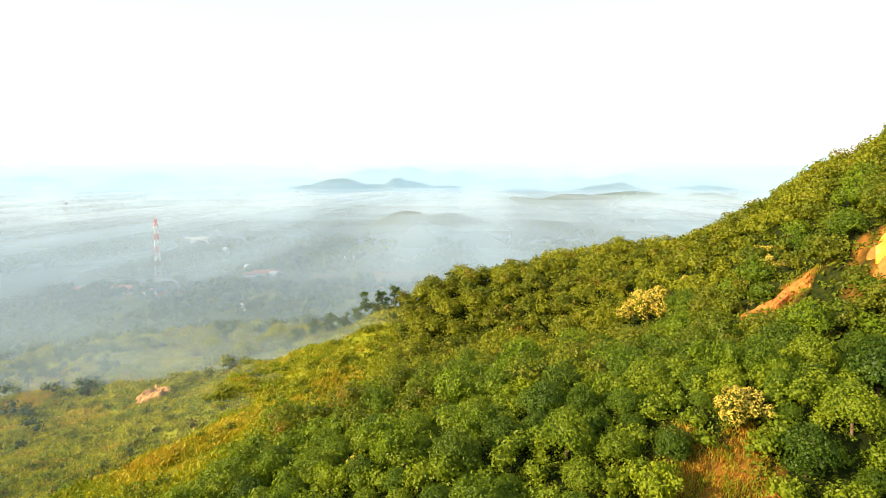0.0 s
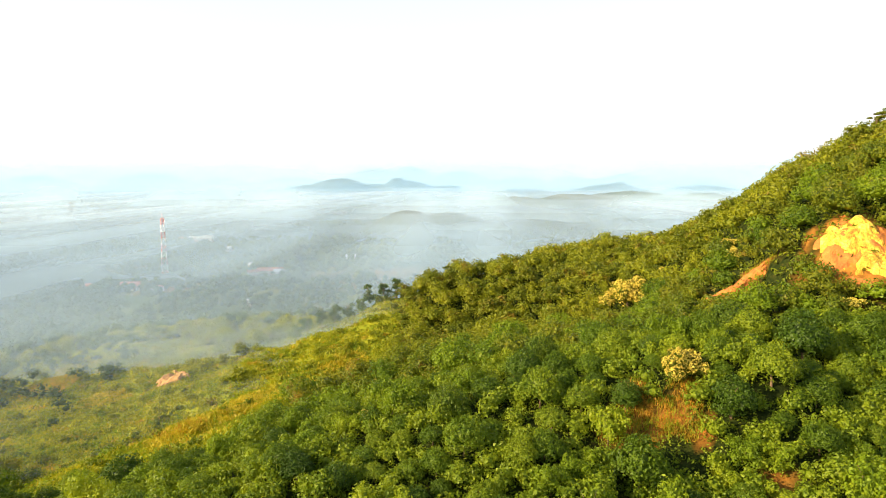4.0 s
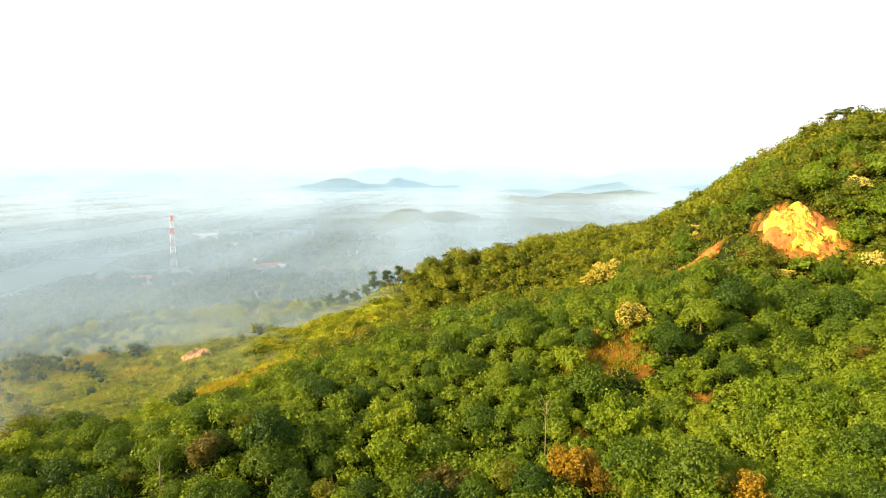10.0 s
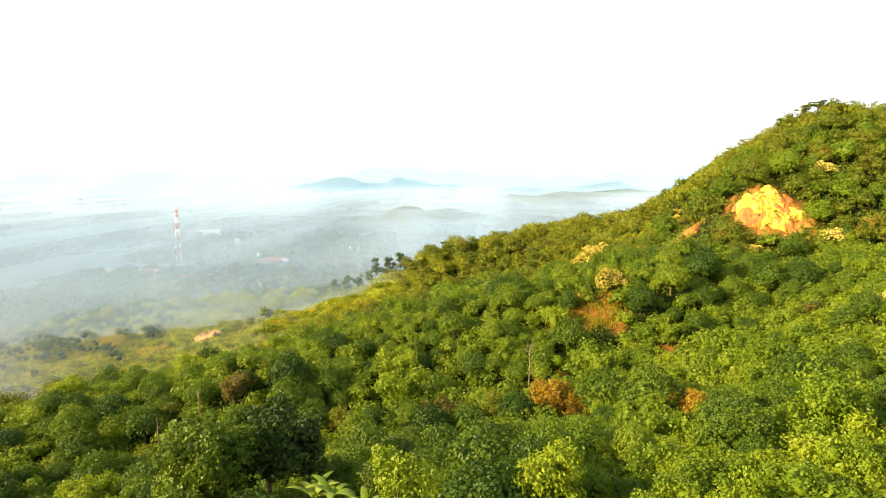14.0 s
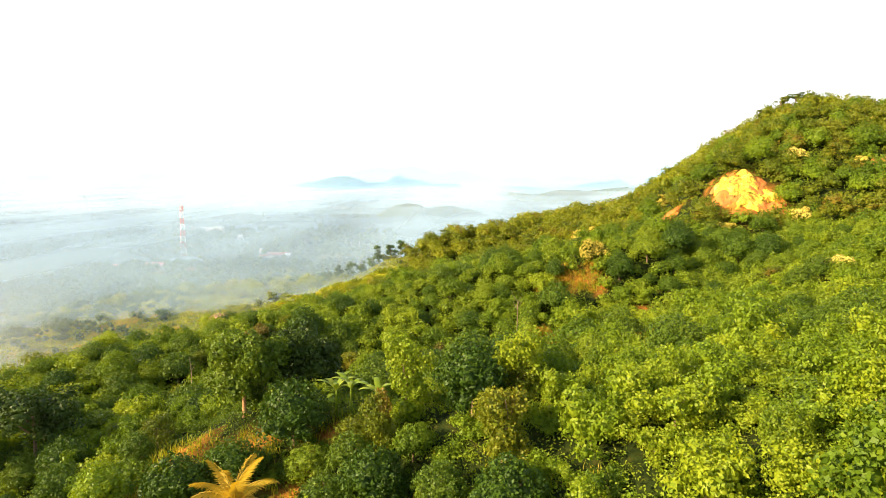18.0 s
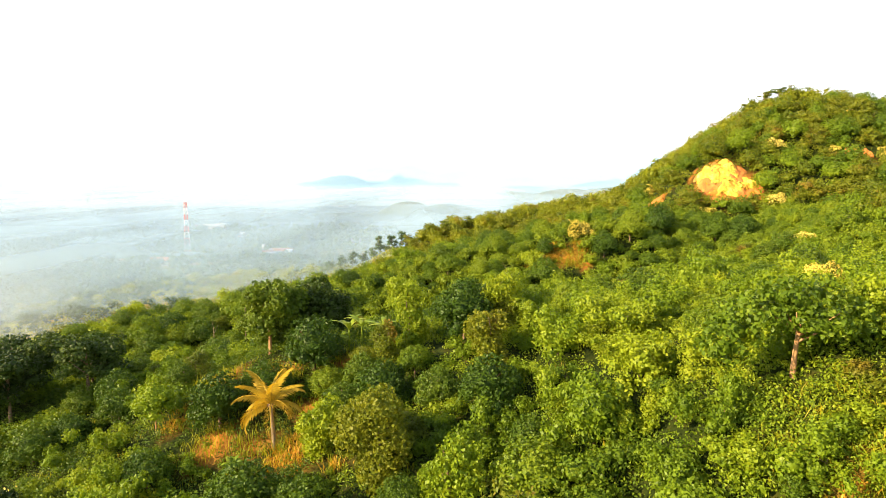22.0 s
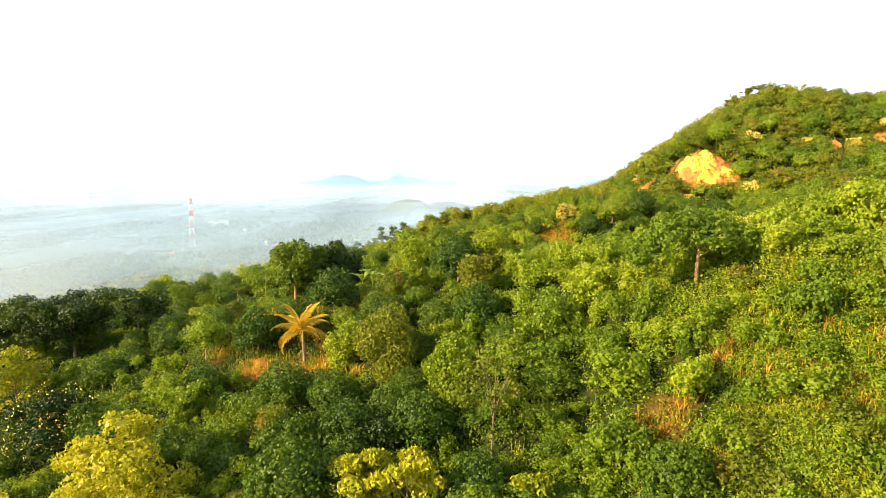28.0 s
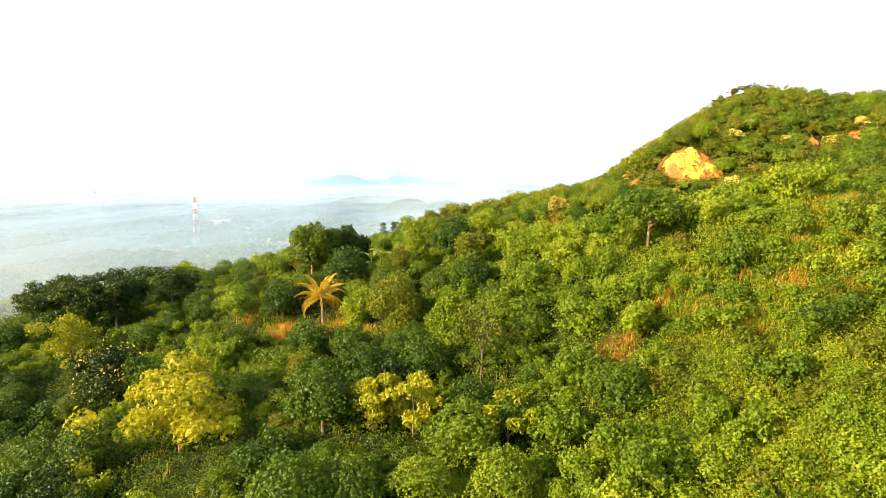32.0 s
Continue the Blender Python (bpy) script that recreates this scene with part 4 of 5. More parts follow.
single("large_tree", "tall dense dark green tree beside an olive one", -15.2, 2.2, [(a, b, c + 0.6, d, e) for a, b, c, d, e in tangle_lobes(r, 8.6, 9.4, 26)], 9, 0.36, LEAF_DEEP,
       trunk_pieces(r, 5.0, 0.26, 3, 1.6), 508, puff=0.66, spread=0.7, core=0.5)
for k, (x, y, w, h) in enumerate([(-62, -3, 11.5, 10.6), (-54, -3, 11.0, 10.4), (-46, 1, 10.0, 9.0), (-69, 3, 10.0, 10.5)]):
    r = model(511 + k)
    lob = [(r.normal() * w * 0.27, r.normal() * w * 0.25, h * (0.45 + 0.5 * r.rand()), w * r.uniform(0.11, 0.19), 0.5) for q in range(24)]
    single("flat_topped_tree", "dark spreading tree with a flat leafy top", x, y, lob, 8, 0.36, LEAF_DEEP,
           trunk_pieces(r, h * 0.75, 0.2, 4, 2.0), 521 + k, puff=0.7, core=0.55, group="dark trees on the spur")
r = model(531)
lob = [(r.normal() * 2.7, r.normal() * 2.2, 1.6 + 0.26 * q + 1.3 * r.rand(), r.uniform(1.0, 1.7), 0.7) for q in range(26)]
single("yellow_green_tree", "bright yellow-green tree with bunches of long leaves", -24.6, -45.4, lob, 13, 0.40, LEAF_LIME,
       trunk_pieces(r, 3.8, 0.16, 5, 2.0, 0.3, 0.3), 532, SUN_TINTED_BARK, puff=0.85, core=0.5, spread=0.7, wide=0.42)
r = model(535)
lob = [(r.normal() * 2.5, r.normal() * 2.2, 1.8 + 6.6 * r.rand(), r.uniform(0.8, 1.4), 0.7) for q in range(24)]
single("yellow_green_tree", "tall thin tree with yellow and rusty leaves", -54, -16, lob, 10, 0.32, GRASS_LEAF,
       trunk_pieces(r, 5.0, 0.15, 4, 1.6), 536, puff=0.75, core=0.0, spread=0.8)
r = model(539)
lob = tangle_lobes(r, 8.6, 7.4, 20)
root = single("dark_tree", "dark spreading tree dotted with pale flower heads", -42, -27, lob, 8, 0.32, LEAF_DEEP, trunk_pieces(r, 4.6, 0.2, 4, 1.8), 540, puff=0.66, core=0.5, spread=0.7)
v, f = join(puff_crown(r, [(a, b, c, d * 1.08, e) for a, b, c, d, e in lob], 2.3, 7, 0.24, core=0, under=0.0))
part("blossom", mesh_of("blossom", v, f, BLOSSOM), root.children[0], "pale flower heads")
r = model(537)
lob = [(r.normal() * 1.3, r.normal() * 1.2, 2.6 + 6.0 * r.rand(), r.uniform(0.4, 0.8), 0.8) for q in range(20)]
single("straggly_tree", "straggly tree with thin branches and browning yellow leaves", 6.7, -46.0, lob, 5, 0.28, LEAF_OLIVE,
       trunk_pieces(r, 7.4, 0.09, 6, 1.4, 0.4, 0.35), 538, puff=0.62, core=0.0, spread=0.9, droop=0.6)
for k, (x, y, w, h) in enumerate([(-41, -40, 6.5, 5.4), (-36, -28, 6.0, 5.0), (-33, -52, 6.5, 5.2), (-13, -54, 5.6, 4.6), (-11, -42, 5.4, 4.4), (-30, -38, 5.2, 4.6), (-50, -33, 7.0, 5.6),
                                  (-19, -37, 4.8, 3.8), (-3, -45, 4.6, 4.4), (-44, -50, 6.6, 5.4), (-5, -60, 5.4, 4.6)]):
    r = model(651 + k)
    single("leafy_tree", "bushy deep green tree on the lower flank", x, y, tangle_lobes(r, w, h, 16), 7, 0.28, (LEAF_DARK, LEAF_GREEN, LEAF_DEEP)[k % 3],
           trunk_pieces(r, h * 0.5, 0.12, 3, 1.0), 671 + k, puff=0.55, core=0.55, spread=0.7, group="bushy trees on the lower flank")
r = model(541)
single("small_tree", "small round green tree with a thin bare trunk", -28.3, -16.5, round_lobes(r, 4.2, 4.4, 1.6, 9), 7, 0.24, LEAF_LIGHT,
       trunk_pieces(r, 3.0, 0.09, 3, 0.8), 542, SUN_TINTED_BARK, puff=0.5)
for k, (x, y, h, w) in enumerate([(-1.4, -12.1, 8.4, 3.4), (-2.6, -31.5, 6.8, 5.4), (-8.7, -26, 5.0, 3.4), (6.7, -21.6, 5.8, 3.6), (3.0, -38, 6.5, 3.6), (-4, -15, 6.0, 3.0), (9, -13, 6.4, 3.6)]):
    r = model(551 + k)
    lob = [(r.normal() * w * 0.2, r.normal() * w * 0.2, 0.8 + (h - 1.6) * q / 11, w * r.uniform(0.2, 0.34), 1.1) for q in range(12)]
    single("vine_covered_tree", "tree hung with climbing creepers and big leaves", x, y, lob, 8, 0.26, (LEAF_LIGHT, LEAF_OLIVE)[k % 2],
           trunk_pieces(r, h * 0.8, 0.13, 3, 0.9), 561 + k, puff=0.5, core=0.5, spread=0.8, group="vine covered trees", droop=0.6, under=0.9)
for k, (x, y) in enumerate([(0.1, -52.4), (-3.4, -50.5), (8.5, -55)]):
    r = model(571 + k)
    lob = [(r.normal() * 1.3, r.normal() * 1.2, 1.6 + 3.6 * r.rand(), r.uniform(0.6, 1.0), 0.7) for q in range(11)]
    single("large_leaved_tree", "straggly tree with large yellow-green leaves", x, y, lob, 1500, 0.42, LEAF_LIME,
           trunk_pieces(r, 3.6, 0.1, 4, 1.2), 576 + k, core=0.2, spread=0.8, droop=0.9, wide=0.5, group="large leaved trees")
for k, (x, y, w, h, brown) in enumerate([(18.0, 34.5, 6.2, 6.0, 0), (21.5, 31.0, 4.4, 4.4, 0), (33.5, 23.0, 5.6, 4.6, 0), (0.9, 37.0, 6.0, 6.0, 1), (21.6, 45.1, 2.6, 1.8, 0), (-32.1, 39.9, 5.0, 5.0, 1)]):
    r = model(641 + k)
    single("withering_tree" if brown else "rusty_bush", "tree with brownish withering leaves" if brown else "bush with rust-orange dry leaves", x, y, tangle_lobes(r, w, h, 14), 7, 0.28,
           BROWN_LEAF if brown else RUST_LEAF, trunk_pieces(r, h * 0.5, 0.1, 3, 0.9), 646 + k, puff=0.55, core=0.5, spread=0.7)
r = model(581)
single("round_bush", "dense rounded green bush", 17.8, -55.3, round_lobes(r, 5.0, 4.0, 0.1, 9), 8, 0.24, LEAF_GREEN, trunk_pieces(r, 1.5, 0.1, 3, 0.8), 582, puff=0.45)
r = model(585)
lob = [(0, 0, 0.8 + 5.2 * q / 8, 2.1 * (1 - q / 10.5) + 0.25, 0.5) for q in range(9)]
single("conical_tree", "dark layered tree tapering to a pointed top", 50, 104, lob, 700, 0.6, LEAF_FAR, trunk_pieces(r, 5.0, 0.14, 0, 1), 586, core=0.8, droop=0.4)
for k, (x, y, h) in enumerate([(-31, 233, 12.0), (-33.5, 231, 8.5), (-44, 226, 8.5), (-49, 223, 9.0), (-54, 220, 7.5), (-39, 228, 8.0), (-24, 232, 9.0), (-19, 232, 10.0), (-28, 240, 9.0), (-58, 217, 6.5)]):
    r = model(591 + k)
    lob = [(r.normal() * 1.0, r.normal() * 1.0, h * (0.3 + 0.62 * r.rand()), r.uniform(0.5, 1.15), r.uniform(0.6, 1.3)) for q in range(12)]
    single("slender_tree", "slender dark tree standing on the misty ridge", x, y, lob, 6, 0.42, LEAF_DARK, trunk_pieces(r, h * 0.85, 0.14, 4, 1.2), 601 + k, puff=0.7, core=0.5,
           group="slender trees on the ridge")
for k, (x, y, h, w) in enumerate([(5, 226, 7, 10), (-3, 230, 6, 9), (131, 167, 8, 6), (137, 168, 7.5, 6), (126, 170, 6.5, 5), (143, 166, 6.5, 6), (117, 219, 6.5, 3.4), (112, 221, 5, 4), (98, 228, 5, 4), (150, 166, 5.5, 6), (162, 165, 5.5, 6)]):
    r = model(611 + k)
    lob = [(r.normal() * w * 0.26, r.normal() * w * 0.26, h * (0.62 + 0.3 * r.rand()), w * r.uniform(0.13, 0.2), 0.35) for q in range(11)]
    single("ridge_tree", "flat-layered tree against the sky on the ridge", x, y, lob, 620, 0.55, (LEAF_OLIVE, LEAF_FAR)[k % 2], trunk_pieces(r, h * 0.7, 0.16, 4, w * 0.25), 631 + k, core=0.6,
           group="ridge trees")

# ---------------------------------------------------------------- coconut palm, banana plants, dead trees
def frond_mesh(length, droop, leaflets, seed, mat):
    rng = np.random.RandomState(seed)
    s = np.linspace(0, 1, 10)
    ang = radians(38) - droop * s ** 1.3
    x = np.cumsum(np.r_[0, np.cos(ang[1:]) * length / 9])
    z = np.cumsum(np.r_[0, np.sin(ang[1:]) * length / 9])
    spine = np.stack([x, 0 * x, z], 1)
    pieces = [tube(spine, 0.06 * (1.05 - s), 4)]
    u = np.linspace(0.12, 0.99, leaflets)
    for side in (-1, 1):
        p = np.stack([np.interp(u, s, spine[:, k]) for k in range(3)], 1)
        ln = length * 0.24 * np.sin(np.pi * (0.18 + 0.74 * u)) * rng.uniform(0.8, 1.15, leaflets)
        d = np.stack([0.55 + 0 * u, side * (0.9 - 0.2 * u), -0.4 - 0.35 * rng.rand(leaflets)], 1)
        d = unit(d)
        tip = p + d * ln[:, None]
        w = np.array([0.05, 0, 0.035])
        mid = p + d * ln[:, None] * 0.45
        v = np.stack([p, mid + w, tip, mid - w], 1).reshape(-1, 3)
        pieces.append((v, np.arange(4 * leaflets).reshape(-1, 4)))
    v, f = join(pieces)
    return mesh_of("frond", v, f, mat)


def palm(x, y, height, crown, count):
    root = tagged(new("coconut_palm"), "golden-lit coconut palm on the grassy slope", "palm")
    h = np.linspace(0, 1, 12)
    pts = np.stack([-0.2 * h ** 2, 0.2 * h, height * h - 0.4 * (h == 0)], 1)
    v, f = tube(pts, 0.17 * (1.25 - 0.45 * h) + 0.02 * (np.arange(12) % 2), 9)
    part("trunk", mesh_of("trunk", v, f, PALE_BARK, True), root)
    kinds = [frond_mesh(crown, d, 36, 700 + k, FROND) for k, d in enumerate((1.2, 1.6, 1.9))]
    top = Matrix.Translation(pts[-1])
    for k in range(count):
        tilt = radians(-52 + 92 * (k / count))
        part("frond", kinds[min(2, k * 3 // count)], root, "", top @ Matrix.Rotation(k * 2.39996, 4, "Z") @ Matrix.Rotation(tilt, 4, "Y"))
    bv, bf = BALL1
    nuts = join([(bv * 0.14 + pts[-1] + np.array([math.cos(a) * 0.28, math.sin(a) * 0.28, -0.22]), bf) for a in np.arange(6) * 1.05])
    part("coconuts", mesh_of("coconuts", *nuts, BARK, True), root)
    root.matrix_basis = place(x, y, 1.0, 0.4)
    return root


palm(-14.2, -21.6, 4.6, 4.2, 18)


def banana(x, y, height, seed, count=7):
    rng = np.random.RandomState(seed)
    root = tagged(new("banana_plant"), "banana plant with long arching green leaves", "banana plant", "banana plants")
    h = np.linspace(0, 1, 6)
    v, f = tube(np.stack([0.1 * h, 0 * h, height * 0.62 * h - 0.3 * (h == 0)], 1), 0.16 * (1.1 - 0.5 * h), 8)
    part("stem", mesh_of("stem", v, f, BANANA_LEAF, True), root)
    for k in range(count):
        ln = height * rng.uniform(0.5, 0.72)
        s = np.linspace(0, 1, 9)
        ang = radians(rng.uniform(55, 80)) - rng.uniform(1.2, 2.3) * s ** 1.4
        px = np.cumsum(np.r_[0, np.cos(ang[1:]) * ln / 8])
        pz = np.cumsum(np.r_[0, np.sin(ang[1:]) * ln / 8])
        w = 0.30 * np.sin(np.pi * np.clip(0.06 + 0.94 * s, 0, 1)) ** 0.6
        v = np.concatenate([np.stack([px, sgn * w, pz - abs(sgn) * w * 0.25], 1) for sgn in (-1, 0, 1)])
        i = np.arange(8)
        f = np.concatenate([np.stack([a * 9 + i, a * 9 + i + 1, (a + 1) * 9 + i + 1, (a + 1) * 9 + i], 1) for a in (0, 1)])
        part("leaf", mesh_of("leaf", v, f, BANANA_LEAF, True), root, "", Matrix.Translation((0.1, 0, height * 0.58)) @ Matrix.Rotation(k * 2.4, 4, "Z"))
    root.matrix_basis = place(x, y)
    return root


for k, (x, y, h) in enumerate([(-9.3, -5.1, 4.6), (-7.6, -6.0, 5.0), (-10.6, -6.4, 3.6), (-17.5, -24.5, 1.8), (-4.5, -8.5, 4.0)]):
    banana(x, y, h, 720 + k)


def dead_tree(x, y, height, label, seed, reach=1.2, branches=5):
    r = model(seed)
    root = tagged(new("dead_tree"), label, "tree")
    v, f = join(trunk_pieces(r, height, 0.09, 0, 1, 0.2))
    part("trunk", mesh_of("trunk", v, f, PALE_BARK, True), root)
    for k in range(branches):
        a = k * 2.2 + r.rand()
        s = 0.6 + 0.4 * r.rand()
        q = np.linspace(0, 1, 5)[:, None]
        p = np.array([0, 0, height * s * 0.97]) + q * np.array([math.cos(a) * reach, math.sin(a) * reach, height * 0.22]) + q ** 2 * np.array([0, 0, 0.3])
        v, f = tube(p, 0.045 * (1.1 - q[:, 0]), 5)
        part("branch", mesh_of("branch", v, f, PALE_BARK, True), root)
    root.matrix_basis = place(x, y)
    return root


dead_tree(15.7, 41.7, 8.2, "bare dead tree with a pale forked trunk", 731)
dead_tree(122.5, 172, 5.5, "small bare tree on the hill top", 733, 0.9)
dead_tree(-36, 36, 6.5, "thin pale dead trunk among dark trees", 735, 0.7, 3)
dead_tree(-41, 33, 6.0, "leaning bare pale trunk among dark trees", 737, 0.8, 3)

# ---------------------------------------------------------------- valley woods
def grove(seed, n, box, keep_where, size, sprays, leaf, core=0.85):
    rng = np.random.RandomState(seed)
    p = np.stack([rng.uniform(box[0], box[1], n), rng.uniform(box[2], box[3], n)], 1)
    p = p[keep_where(p[:, 0], p[:, 1]) > rng.rand(n)]
    z = ground_z(p[:, 0], p[:, 1])
    out = []
    for (x, y), zz in zip(p, z):
        s = size * rng.uniform(0.6, 1.4)
        lob = [(rng.normal() * s * 0.3, rng.normal() * s * 0.3, s * rng.uniform(0.35, 0.9), s * rng.uniform(0.3, 0.5), 0.85) for _ in range(3)]
        v, f = join(crown_pieces(rng, lob, sprays, leaf, core=core))
        out.append((v + np.array([x, y, zz]), f))
    return join(out)


def wooded(x, y):
    open_field = (np.hypot((x + 20) / 90, (y - 605) / 22) < 1) | (np.hypot((x - 180) / 90, (y - 735) / 40) < 1)
    return np.where(open_field, 0.0, np.clip(0.55 + 0.5 * waves(x, y, 110, 81) + 0.3 * waves(x, y, 40, 82), 0.08, 1.0)) * (ground_z(x, y) < 45)


v, f = grove(801, 4600, (-520, 330, 262, 560), wooded, 7.0, 22, 1.9)
tagged(new("valley_woods", mesh_of("valley_woods", v, f, LEAF_VALLEY)), "dusky woods below the hill in thin mist", "woods", kind="stuff")
v, f = grove(802, 7000, (-900, 600, 560, 1300), wooded, 8.5, 9, 3.2)
tagged(new("valley_woods", mesh_of("valley_woods", v, f, LEAF_VALLEY)), "distant woods fading into the morning mist", "woods", kind="stuff")
v, f = grove(803, 1500, (-420, -125, 60, 300), wooded, 4.2, 60, 1.0, 0.55)
tagged(new("valley_woods", mesh_of("valley_woods", v, f, LEAF_VALLEY)), "scattered trees at the foot of the slope", "woods", kind="stuff")

# ---------------------------------------------------------------- mast, pylon, houses
PAINT_RED = rough_material("mast_red", [(0.3, (0.50, 0.07, 0.04)), (0.7, (0.62, 0.11, 0.06))], 0.5, 4.0, 0.05, 0.5)
PAINT_WHITE = rough_material("mast_white", [(0.3, (0.70, 0.70, 0.68)), (0.7, (0.82, 0.82, 0.80))], 0.5, 4.0, 0.05, 0.5)
STEEL = rough_material("galvanised_steel", [(0.3, (0.22, 0.23, 0.24)), (0.7, (0.34, 0.35, 0.36))], 0.5, 4.0, 0.05, 0.45, 0.7)
WALL = rough_material("plaster_wall", [(0.3, (0.42, 0.38, 0.33)), (0.7, (0.58, 0.54, 0.48))], 0.6, 4.0, 0.1)
ROOF_RED = rough_material("red_roof", [(0.3, (0.30, 0.11, 0.07)), (0.7, (0.44, 0.18, 0.11))], 0.7, 5.0, 0.2)
ROOF_PALE = rough_material("pale_metal_roof", [(0.3, (0.46, 0.46, 0.45)), (0.7, (0.64, 0.63, 0.61))], 0.7, 5.0, 0.1, 0.4)
DARK_GLASS = rough_material("window_glass", [(0.3, (0.03, 0.035, 0.04)), (0.7, (0.05, 0.055, 0.06))], 0.7, 5.0, 0.0, 0.15)


def mast(x, y, height, foot, top):
    root = tagged(new("radio_mast"), "red and white banded lattice mast in the village", "mast")
    sections = 9
    for k in range(sections):
        mat = PAINT_RED if k % 2 == 0 else PAINT_WHITE
        z0, z1 = height * k / sections, height * (k + 1) / sections
        w0, w1 = (foot + (top - foot) * q / height for q in (z0, z1))
        corner = [(-1, -1), (1, -1), (1, 1), (-1, 1)]
        for a, b in corner:
            v, f = tube([(a * w0, b * w0, z0), (a * w1, b * w1, z1)], [0.22, 0.22], 5)
            part("leg", mesh_of("leg", v, f, mat), root)
        for q in range(4):
            (a, b), (c, d) = corner[q], corner[(q + 1) % 4]
            v, f = join([tube([(a * w0, b * w0, z0), (c * w1, d * w1, z1)], [0.13, 0.13], 4), tube([(c * w0, d * w0, z0), (a * w1, b * w1, z1)], [0.13, 0.13], 4),
                         tube([(a * w1, b * w1, z1), (c * w1, d * w1, z1)], [0.13, 0.13], 4)])
            part("brace", mesh_of("brace", v, f, mat), root)
    for k, z in enumerate((0.78, 0.86, 0.93)):
        w = foot + (top - foot) * z
        v, f = join([block(-w - 0.5, -w - 0.5, height * z, w + 0.5, w + 0.5, height * z + 0.2)])
        deck = part("platform", mesh_of("platform", v, f, PAINT_WHITE), root)
        for q in range(3):
            a = q * 2.1 + k
            v, f = tube([(math.cos(a) * (w + 0.6), math.sin(a) * (w + 0.6), height * z), (math.cos(a) * (w + 0.6), math.sin(a) * (w + 0.6), height * z + 2.6)], [0.35, 0.35], 6)
            part("antenna", mesh_of("antenna", v, f, PAINT_WHITE), deck)
    v, f = tube([(0, 0, height), (0, 0, height + 6)], [0.18, 0.08], 5)
    part("spire", mesh_of("spire", v, f, PAINT_RED), root)
    root.matrix_basis = place(x, y, 1.0, 0.5, 0.3)
    return root


mast(-291, 605, 62, 3.0, 1.3)


def pylon(x, y, height):
    root = tagged(new("power_pylon"), "grey lattice pylon half lost in mist", "pylon")
    for a, b in ((-1, -1), (1, -1), (1, 1), (-1, 1)):
        v, f = tube([(a * 4, b * 4, 0), (a * 1.0, b * 1.0, height)], [0.4, 0.25], 5)
        part("leg", mesh_of("leg", v, f, STEEL), root)
    for z in (0.72, 0.84, 0.96):
        v, f = join([block(-8, -0.5, height * z, 8, 0.5, height * z + 0.8)])
        arm = part("cross_arm", mesh_of("cross_arm", v, f, STEEL), root)
        for x1 in (-7.2, 7.2):
            v, f = tube([(x1, 0, height * z), (x1, 0, height * z - 2.4)], [0.25, 0.25], 6)
            part("insulator", mesh_of("insulator", v, f, PAINT_WHITE), arm)
    for k in range(6):
        w0, w1 = 4 - 0.5 * k, 4 - 0.5 * (k + 1)
        z0, z1 = height * k / 6, height * (k + 1) / 6
        v, f = join([tube([(-w0, -w0, z0), (w1, -w1, z1)], [0.2, 0.2], 4), tube([(w0, -w0, z0), (-w1, -w1, z1)], [0.2, 0.2], 4)])
        part("brace", mesh_of("brace", v, f, STEEL), root)
    root.matrix_basis = place(x, y, 1.0, 0.0, 0.3)


pylon(-742, 1180, 56)


def house(x, y, w, d, h, turn, roofmat, label, rise=2.2):
    root = tagged(new("house"), label, "house", "village houses")
    v, f = block(-w / 2, -d / 2, -1.0, w / 2, d / 2, h)
    walls = part("wall", mesh_of("wall", v, f, WALL), root)
    e = 0.6
    v = np.array([(-w / 2 - e, -d / 2 - e, h), (w / 2 + e, -d / 2 - e, h), (w / 2 + e, d / 2 + e, h), (-w / 2 - e, d / 2 + e, h),
                  (-w / 2 - e, 0, h + rise), (w / 2 + e, 0, h + rise)])
    lo = v - np.array([0, 0, 0.2])
    quad = np.array([(0, 1, 5, 4), (2, 3, 4, 5), (6, 10, 11, 7), (8, 11, 10, 9), (0, 6, 7, 1), (2, 8, 9, 3)])
    tri = np.array([(0, 4, 3), (1, 2, 5), (6, 9, 10), (7, 11, 8)])
    part("roof", mesh_of("roof", np.r_[v, lo], [quad, tri], roofmat), root)
    v, f = block(-0.5, -d / 2 - 0.05, 0, 0.5, -d / 2 + 0.02, 2.1)
    part("door", mesh_of("door", v, f, BARK), walls)
    for k in (-1, 1):
        v, f = block(k * w * 0.3 - 0.8, -d / 2 - 0.05, 1.0, k * w * 0.3 + 0.8, -d / 2 + 0.02, 2.2)
        part("window", mesh_of("window", v, f, DARK_GLASS), walls)
    root.matrix_basis = place(x, y, 1.0, turn, 0.0)


